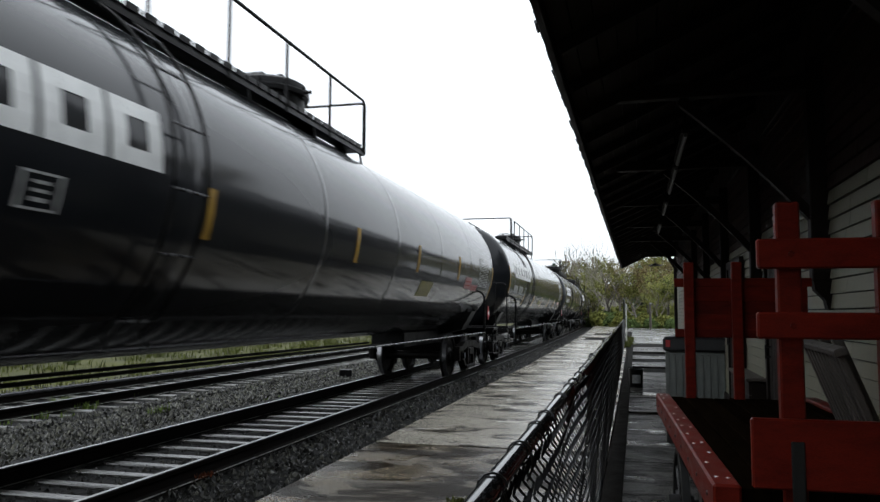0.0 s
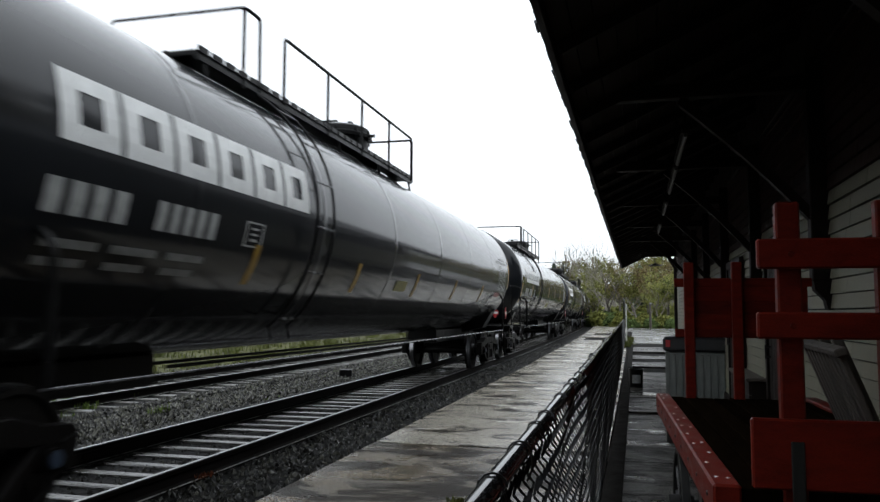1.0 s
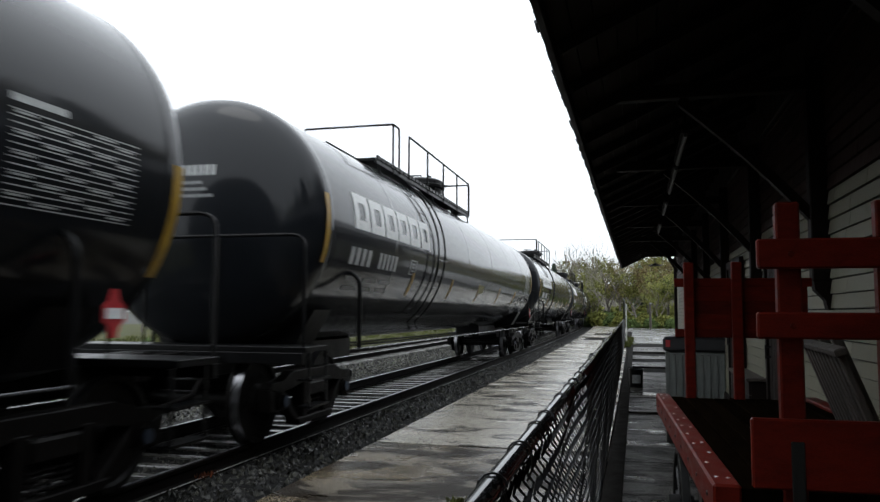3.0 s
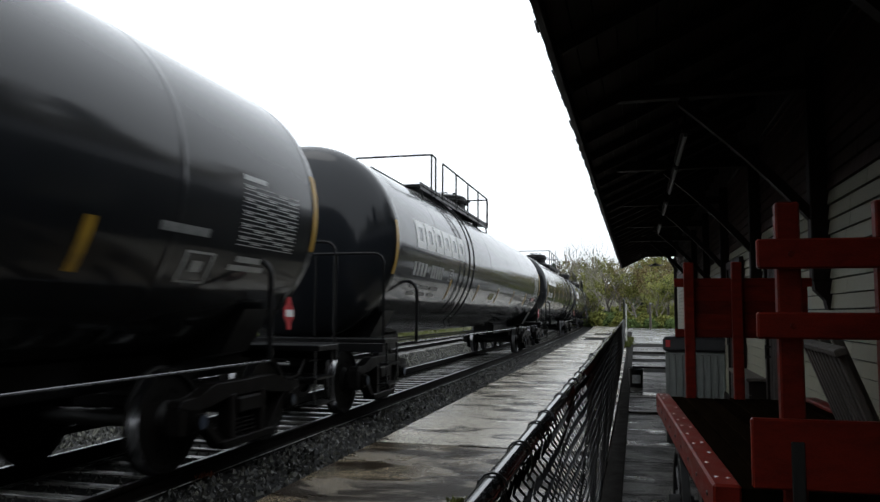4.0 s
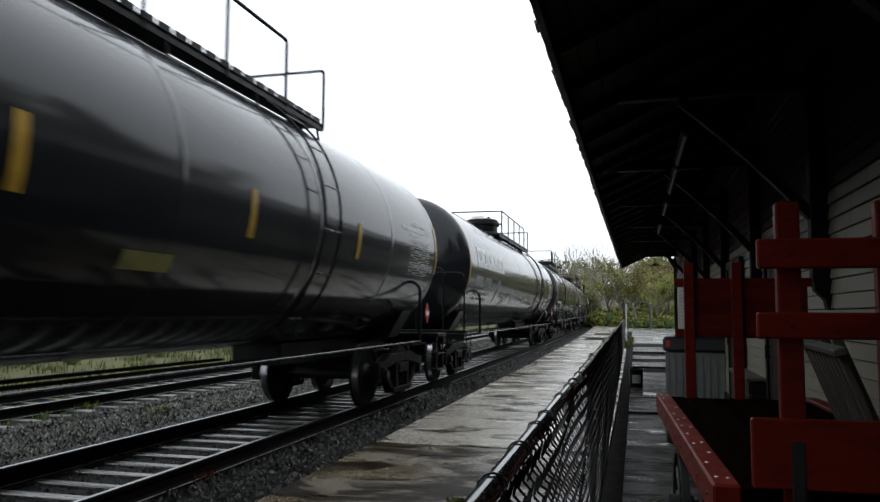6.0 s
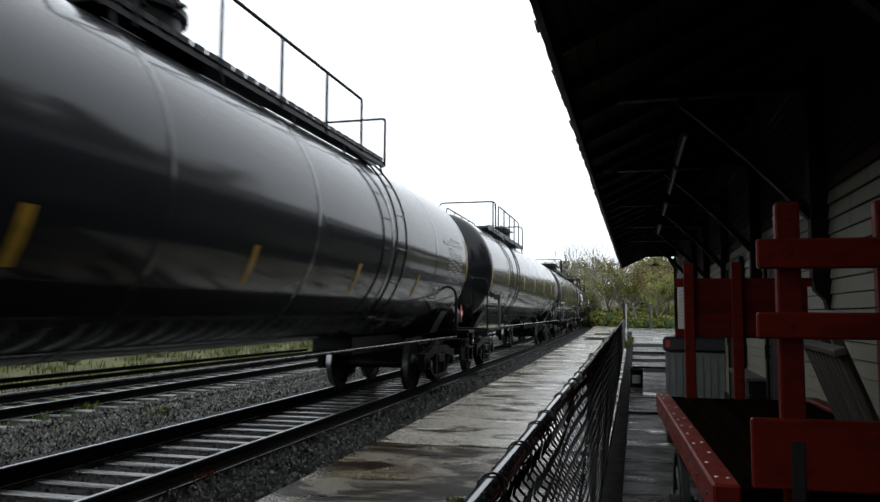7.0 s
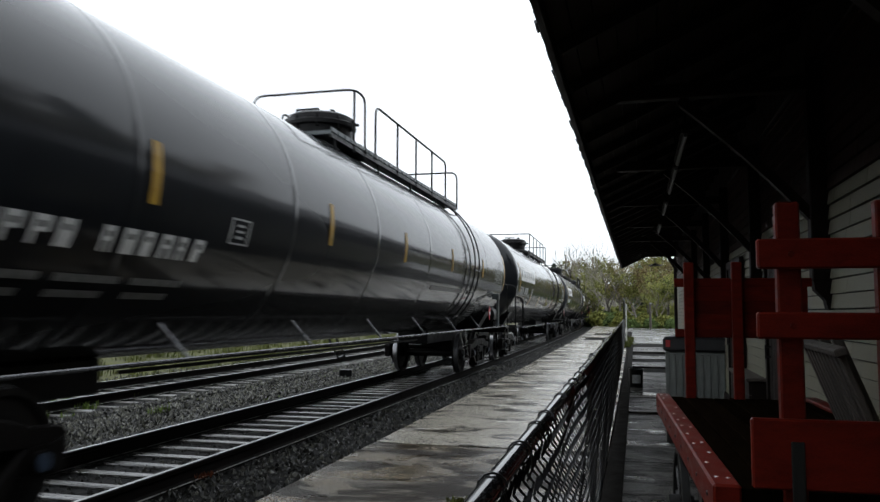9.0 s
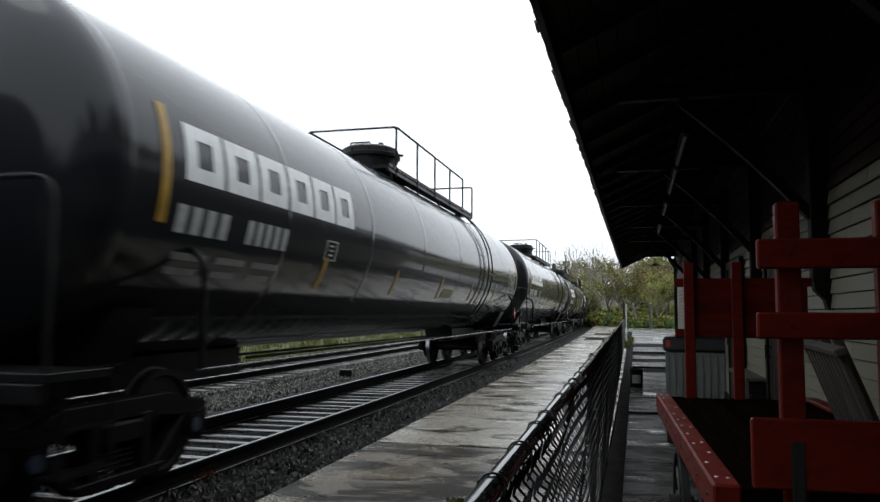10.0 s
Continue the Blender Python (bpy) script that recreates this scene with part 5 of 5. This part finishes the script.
            rod(bm, (-0.7, 9.62, 1.9), (-0.7 + 0.24 * math.cos(c), 9.62, 1.9 + 0.24 * math.sin(c)), 0.012, 5)
        return mesh_of("brake_wheel", bm, BLACK_STEEL)

    piece("stub_sill", shared("sills", sills), car)
    piece("stub_sill", shared("sills", sills), car, m=pose(0, 0, 0, 0, 0, 180))
    for s in (-1, 1):
        piece("end_platform", shared(("ed", s), lambda: end_deck(s)), car)
        piece("end_handrail", shared(("er", s), lambda: end_rail(s)), car)
        sr = piece("side_rail", shared(("sr", s, plain), lambda: side_rail(s)), car, "thin wet side rail")
        for y in (-5.7, -3.4, -1.1, 1.1, 3.4, 5.7) if kind in "ce" else ():
            piece("stanchion", shared("st", stanchion), sr, m=pose(0, y, 0) if s > 0 else pose(0, y, 0, 0, 0, 180))
        for y in (-7.9, 7.95):
            piece("corner_post", shared(("cp", kind in "ce"), corner_post), sr, "", m=pose(0, y, 0) if s > 0 else pose(0, y, 0, 0, 0, 180))
        for flip in (1, -1):
            piece("step", shared("sp", step), car, m=Matrix.Diagonal((s, flip, 1, 1)))
        piece("coupler", shared(("co", s), lambda: coupler(s)), car)
    if kind in "dce":
        piece("air_reservoir", shared("res", reservoir), car, "black brake air reservoir")
    for x in (0.2, -0.25):
        piece("brake_rod", shared("brk", brake_rod), car, m=pose(x, 0, 0))
    piece("brake_wheel", shared("brw", brake_wheel), car)
    # placards on brackets: red and white lozenges
    def placard():
        return mesh_of("placard", extrude_outline(bmesh.new(), [(-0.03, -0.16), (0.03, -0.16), (0.05, -0.085), (0.10, -0.05), (0.10, 0.05), (0.05, 0.085), (0.03, 0.16), (-0.03, 0.16), (-0.05, 0.085), (-0.10, 0.05), (-0.10, -0.05), (-0.05, -0.085)], Matrix.Identity(4), 0.012), RED_MARK)

    def band():
        return mesh_of("placard_band", boxes((-0.08, 0.08, -0.035, 0.035, 0.007, 0.011)), WHITE_MARK)
    spots = (Matrix.Translation((1.50, 6.65 if kind in "ce" else 8.27, 1.41)) @ Matrix(((0, 0, 1, 0), (1, 0, 0, 0), (0, 1, 0, 0), (0, 0, 0, 1))),
              Matrix.Translation((0.70, -9.58, 1.42)) @ Matrix(((1, 0, 0, 0), (0, 0, -1, 0), (0, 1, 0, 0), (0, 0, 0, 1))))
    for m in spots if kind == "h" else spots[:1]:
        p = piece("placard", shared("pla", placard), car, "red and white warning lozenge", m=m)
        piece("placard_band", shared("plb", band), p, "white band")


def mark(car, key, name, mat, cells, label="", lift=0.006, slant=0.0):
    """One painted or taped mark: cells (y0, y1, low angle, high angle) behind the tank's near seam."""
    def mk():
        bm = bmesh.new()
        for y0, y1, a0, a1 in cells:
            patch(bm, y0 - FIRST, y1 - FIRST, a0, a1, lift, slant)
        return mesh_of(name, bm, mat)
    return piece(name, shared((key, name, cells, slant), mk), car, label)


def head_mark(car, key, name, mat, cells, label=""):
    """Bars painted on the domed front end: cells (x0, x1, z0, z1)."""
    def lay(x, z):
        q = min(0.999, (x * x + (z - ZC) ** 2) / (R * R))
        return (x, Y0 - HEAD * math.sqrt(1 - q) - 0.006, z)

    def mk():
        bm = bmesh.new()
        for x0, x1, z0, z1 in cells:
            bm.faces.new([bm.verts.new(lay(*c)) for c in ((x0, z0), (x1, z0), (x1, z1), (x0, z1))])
        return mesh_of(name, bm, mat)
    return piece(name, shared((key, name, cells), mk), car, label)


def outline(y0, y1, a0, a1, ty=0.035, ta=0.8):
    """The four sides of a painted frame."""
    return ((y0, y1, a0, a0 + ta), (y0, y1, a1 - ta, a1), (y0, y0 + ty, a0 + ta, a1 - ta), (y1 - ty, y1, a0 + ta, a1 - ta))


def lettering(y, pitch, n, lo, hi, gap_after, gap):
    """Unreadable painted characters as short upright bars of uneven width."""
    rr = random.Random(n * 7 + int(y * 100))
    out = []
    for k in range(n):
        c = y + k * pitch + (gap if k > gap_after else 0)
        w = pitch * rr.uniform(0.52, 0.72)
        t = w * 0.30
        out.append((c, c + t, lo, hi))
        out.append((c + w - t, c + w, lo + (hi - lo) * rr.choice((0, 0.45)), hi))
        out.append((c + t, c + w - t, hi - (hi - lo) * 0.2, hi))
        out.append((c + t, c + w - t, lo + (hi - lo) * rr.choice((0.0, 0.42)), lo + (hi - lo) * 0.58))
    return tuple(out)


def markings(car, spec):
    """White block shapes, grey bars for small lettering, yellow tape strips and the data panel."""
    kind, y, top = spec["kind"], spec["mark"], spec["top"]
    if spec["logo"]:
        w = 3.62 / 6
        for i in range(6):
            a, b, lo, hi, t = y + i * w, y + (i + 1) * w - 0.05, top - 18.0, top, 0.165
            cells = [(a, a + t, lo, hi), (b - t, b, lo, hi), (a + t, b - t, hi - 4.6, hi), (a + t, b - t, lo, lo + 4.6)]
            mark(car, kind, "logo_block", WHITE_MARK, tuple(cells), "plain white block shape" if i == 0 else "")
        for k, c in enumerate((y - 0.06, y + 1.02)):
            n = 4 if k == 0 else 5
            pitch = 0.205 if k == 0 else 0.172
            for j in range(n):
                c0 = c + j * pitch
                mark(car, kind, "number_bar", PALE_MARK, ((c0, c0 + pitch * 0.66, spec["num"] - 8.6, spec["num"]),))
        sm, width = spec["num"] - 14.5, 0.50
    else:
        mark(car, kind, "number_bars", WHITE_MARK, lettering(y, 0.212, 10, -25.6, -18.2, 3, 0.18), "row of pale painted number bars")
        sm, width = -32.5, 0.62
    for r in range(2):
        for k in range(3):
            c = y + 0.02 + k * (width + 0.13)
            mark(car, kind, "text_bar", GREY_MARK, ((c, c + width * (0.85 if r else 1.0), sm - 5.0 * r - 2.4, sm - 5.0 * r),))
    for yy, a0, a1 in spec["tape"]:
        mark(car, kind, "tape_strip", YELLOW_MARK, ((yy - 0.055, yy + 0.055, a0, a1),), "", 0.008)
    # ruled data panel near the rear seam
    p0, p1, hi, n = (15.68, 16.75, 7.0, 13) if kind in "ce" else (15.5, 16.58, 3.6, 15)
    lines = tuple((p0, p1, hi - i * 1.5 - 0.30, hi - i * 1.5) for i in range(n)) + ((p0 + (0.6 if kind in "ce" else 0.0), p0 + (1.05 if kind in "ce" else 0.42), hi + 1.6, hi + 3.4),)
    lines += tuple((p0 + 0.03 + 0.21 * k, p0 + 0.18 + 0.21 * k + 0.04 * (k % 2), hi - i * 1.5 - 1.0, hi - i * 1.5 - 0.5) for i in range(n - 1) for k in range(5) if (i * 2 + k) % 3 == 0)
    tagged(mark(car, kind, "data_panel", PALE_MARK, lines, "fine pale lines of the data panel"), kind="stuff")
    if kind != "d":
        mark(car, kind, "warning_patch", OLIVE_MARK if spec["logo"] else GREY_MARK, (spec["patch"],), "dull notice patch low on the tank", 0.008)
    if kind in "adB":
        mark(car, kind, "title_bar", PALE_MARK, ((15.15, 16.62, 8.8, 11.6),), "long pale bar of lettering")
        mark(car, kind, "title_bar", PALE_MARK, ((15.75, 16.45, 12.8, 14.6),))
    if kind in "gdb":
        mark(car, kind, "panel_frame", PALE_MARK, outline(14.82, 15.24, -33.0, -21.8) + ((14.95, 15.1, -29, -25),), "thin outlined panel", 0.007)
    if kind in "gb":
        mark(car, kind, "text_bar", GREY_MARK, ((14.40, 15.05, -17.0, -14.2),))
        mark(car, kind, "text_bar", PALE_MARK, ((15.58, 16.02, -23.8, -21.6),))
        mark(car, kind, "text_bar", PALE_MARK, ((15.50, 16.12, -27.0, -24.9),))
    if kind == "A":
        for y0, y1, a0, a1 in ((14.2, 14.8, -21.3, -11.6), (14.84, 15.48, -22.4, -17.0)):
            notice = mark(car, kind, "notice_plate", PINK_MARK, ((y0, y1, a0, a1),), "faded pink notice plate", 0.009)
            piece("notice_line", shared((kind, "nl", y0), lambda: strip_lines(y0, y1, a0, a1)), notice)
    if kind == "a":
        mark(car, kind, "notice_plate", PINK_MARK, ((15.34, 16.03, -25.2, -20.6),), "faded pink notice plate", 0.009)
        mark(car, kind, "panel_frame", GREY_MARK, outline(14.3, 14.9, -33.0, -23.0), "thin outlined panel", 0.007)
    if kind in "ce":
        mark(car, kind, "text_bar", GREY_MARK, ((9.9, 12.4, -25.5, -22.5),))
        mark(car, kind, "panel_frame", GREY_MARK, outline(14.32, 14.9, -36.2, -27.8) + ((14.45, 14.75, -32.6, -31.2),), "thin outlined panel", 0.007)
        for i in range(5):
            mark(car, kind, "text_bar", GREY_MARK, ((14.25, 14.85, -39.2 - 2.6 * i, -38.0 - 2.6 * i),))
        for i in range(3):
            mark(car, kind, "text_bar", PALE_MARK, ((15.1, 15.85, -21.6 - 1.6 * i, -20.8 - 1.6 * i),))
    c, a = spec["square"], -17.8
    mark(car, kind, "stencil_square", PALE_MARK, outline(c, c + 0.33, a, a + 9, 0.028, 0.6) + ((c + .1, c + .23, a + 2, a + 3.0), (c + .1, c + .23, a + 4.2, a + 5.0), (c + .1, c + .23, a + 6.2, a + 7.0)), "small outlined stencil square")
    if spec["logo"]:
        x, z = (-0.12, 2.94) if kind in "aAgh" else (-0.15, 3.14)
        head_mark(car, kind, "head_number", PALE_MARK, tuple((x + 0.075 * k, x + 0.055 + 0.075 * k, z, z + 0.12) for k in range(6)), "pale number bars on the domed end")
        for k in range(3):
            head_mark(car, kind, "head_text", GREY_MARK, ((x, x + (0.28, 0.34, 0.42)[k], z - 0.10 - 0.075 * k, z - 0.065 - 0.075 * k),))
    else:
        head_mark(car, kind, "head_plate", PALE_MARK, ((0.35, 0.46, 2.85, 2.96),), "small pale plate on the domed end")
    if kind == "d":
        cells = []
        for y0, a0, length, slope, wave, rate in ((3.32, -20.5, 0.5, -5, 2.0, 9), (3.4, -21.5, 1.5, -0.5, 0.9, 6), (3.42, -24.0, 0.9, -2.5, 0.8, 7), (4.2, -22.5, 0.95, 2.0, 2.2, 8), (4.45, -25.0, 0.5, -3.0, 2.6, 11), (3.85, -26.5, 0.6, -7, 1.1, 8), (3.85, -31.5, 0.55, 3, 1.0, 9), (3.8, -34.0, 0.35, 1, 0.8, 12)):
            n = int(length / 0.02)
            for j in range(n):
                u = j / n
                c = a0 + slope * u + wave * math.sin(rate * u * length * 1.4 + y0)
                cells.append((y0 + length * u, y0 + length * u + 0.035, c - 0.55, c + 0.55))
        tagged(mark(car, kind, "scrawl", GREY_MARK, tuple(cells), "pale sprayed scribble", 0.0085), kind="stuff")


def strip_lines(y0, y1, a0, a1):
    """Two darker lines across a notice plate."""
    bm = bmesh.new()
    for f in (0.3, 0.62):
        c = a0 + (a1 - a0) * f
        patch(bm, y0 + 0.06 - FIRST, y1 - 0.06 - FIRST, c - 0.5, c + 0.5, 0.013)
    return mesh_of("notice_line", bm, RED_MARK)


HIGH = [(-0.77, -29, -3.5), (1.97, -18.9, -3.0), (4.45, -17.8, -1.4), (7.83, -16.5, 0.5), (10.6, -15.5, 1.5), (13.5, -15.2, 2.6), (17.05, -32, 2)]
LOW = [(-0.85, -19, 12)] + [(2.8 + 2.72 * i, -32, -16.4) for i in range(5)] + [(17.0, -15.5, 16.5)]
MID = [(2.7, -15.1, 2.8), (5.33, -15.3, 2.4), (7.93, -14.5, 3.6), (10.6, -14.5, 3), (13.3, -14.5, 3), (17.0, -15, 17)]
PLAIN = [(-0.75, -18.6, 17.9), (1.9, -10.5, 7.5), (5.15, -11, 7.5), (8.05, -11, 6.5), (11.1, -10, 6.5), (14.1, -9, 7), (17.05, -17.5, 19)]
FORE, AFT = (-5.5, 1.6), (-1.36, 5.45)
SPECS = {
    "a": dict(kind="a", mark=0.2, logo=True, top=18.0, num=-9, plat=FORE, ladder=-4.1, style="square", square=2.5, tape=LOW, patch=(7.2, 7.75, -29, -22.5)),
    "g": dict(kind="g", mark=0.0, logo=True, top=18.0, num=-9, plat=FORE, ladder=-4.1, style="square", square=2.5, tape=LOW, patch=(8.2, 8.75, -24, -16.6)),
    "A": dict(kind="A", mark=0.2, logo=True, top=16.8, num=-9, plat=FORE, ladder=-4.1, style="square", square=2.5, tape=HIGH, patch=(11.0, 11.77, -31, -20.2)),
    "b": dict(kind="b", mark=-0.1, logo=True, top=17.0, num=-8.5, plat=AFT, ladder=4.1, style="joined", square=2.7, tape=[(-0.35, -15, 20.5)] + LOW[1:], patch=(8.5, 9.3, -31, -24)),
    "B": dict(kind="B", mark=-0.1, logo=True, top=24.6, num=-6.3, plat=AFT, ladder=4.1, style="joined", square=2.78, tape=[(-0.40, -32.6, 3.4)] + MID, patch=(9.0, 9.6, -30, -24)),
    "d": dict(kind="d", mark=0.0, logo=True, top=17.5, num=-8.5, plat=AFT, ladder=4.1, style="joined", square=2.8, tape=LOW, patch=(8.9, 9.5, -30, -24)),
    "c": dict(kind="c", mark=0.15, logo=False, top=0, num=0, plat=(-6.0, 1.4), ladder=-4.95, style="bent", square=3.55, tape=PLAIN, patch=(12.9, 13.5, -26, -22.5)),
    "e": dict(kind="e", mark=0.45, logo=False, top=0, num=0, plat=(-1.5, 6.05), ladder=4.85, style="bent", square=3.0, tape=PLAIN, patch=(12.9, 13.5, -26, -22.5)),
}
SPECS["h"] = dict(SPECS["A"], kind="h", patch=(7.95, 8.65, -33, -24.5))
LABELS = {"h": "black tank car with white blocks and a yellow notice", "a": "black tank car with white blocks and a forward ladder", "A": "black tank car with white blocks and yellow strips", "b": "black tank car with white blocks and a rear ladder",
          "g": "black tank car with white blocks and low yellow strips", "B": "black tank car with high-set white blocks", "d": "black tank car with white blocks and pale scribble", "c": "plain black tank car with bent handrails, ladder forward", "e": "plain black tank car with bent handrails, ladder behind"}


def tank_car(kind):
    spec = SPECS[kind]
    car = tagged(empty("tank_car"), LABELS[kind], "tank car", group="tank cars of the train")
    piece("tank_shell", SHELL, car, "wet glossy black steel tank")
    manway(car, 0.0)
    running_board_parts(car, *spec["plat"], spec["style"], spec["ladder"])
    underframe(car, kind)
    markings(car, spec)
    for s in (-1, 1):
        bogie(car, s * (BOGIE if spec["logo"] else 7.65))
    return car


ORDER = "AahgaBd" + "ceb" + "bAaBbda"
first = {}
CARS = []
for i, k in enumerate(ORDER):
    if k not in first:
        first[k] = tank_car(k)
        CARS.append(first[k])
    else:
        CARS.append(copy_thing(first[k], pose(0, 0, 0)))


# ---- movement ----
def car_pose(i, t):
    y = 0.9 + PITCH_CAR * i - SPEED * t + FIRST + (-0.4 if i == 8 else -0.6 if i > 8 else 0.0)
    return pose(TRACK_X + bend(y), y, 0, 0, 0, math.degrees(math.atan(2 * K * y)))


def motions():
    times = [i * 0.5 for i in range(21)]
    for i, car in enumerate(CARS):
        walk(car, [(t, car_pose(i, t)) for t in times])
        for b in car.children:
            if b.name.startswith("bogie"):
                for w in b.children:
                    if w.name.startswith("wheelset"):
                        y = w.location.y
                        turn = math.degrees(SPEED / FPS / WHEEL_R)
                        walk(w, [(f / FPS, pose(0, y, WHEEL_R, (f * turn) % 360)) for f in range(301)])


motions()
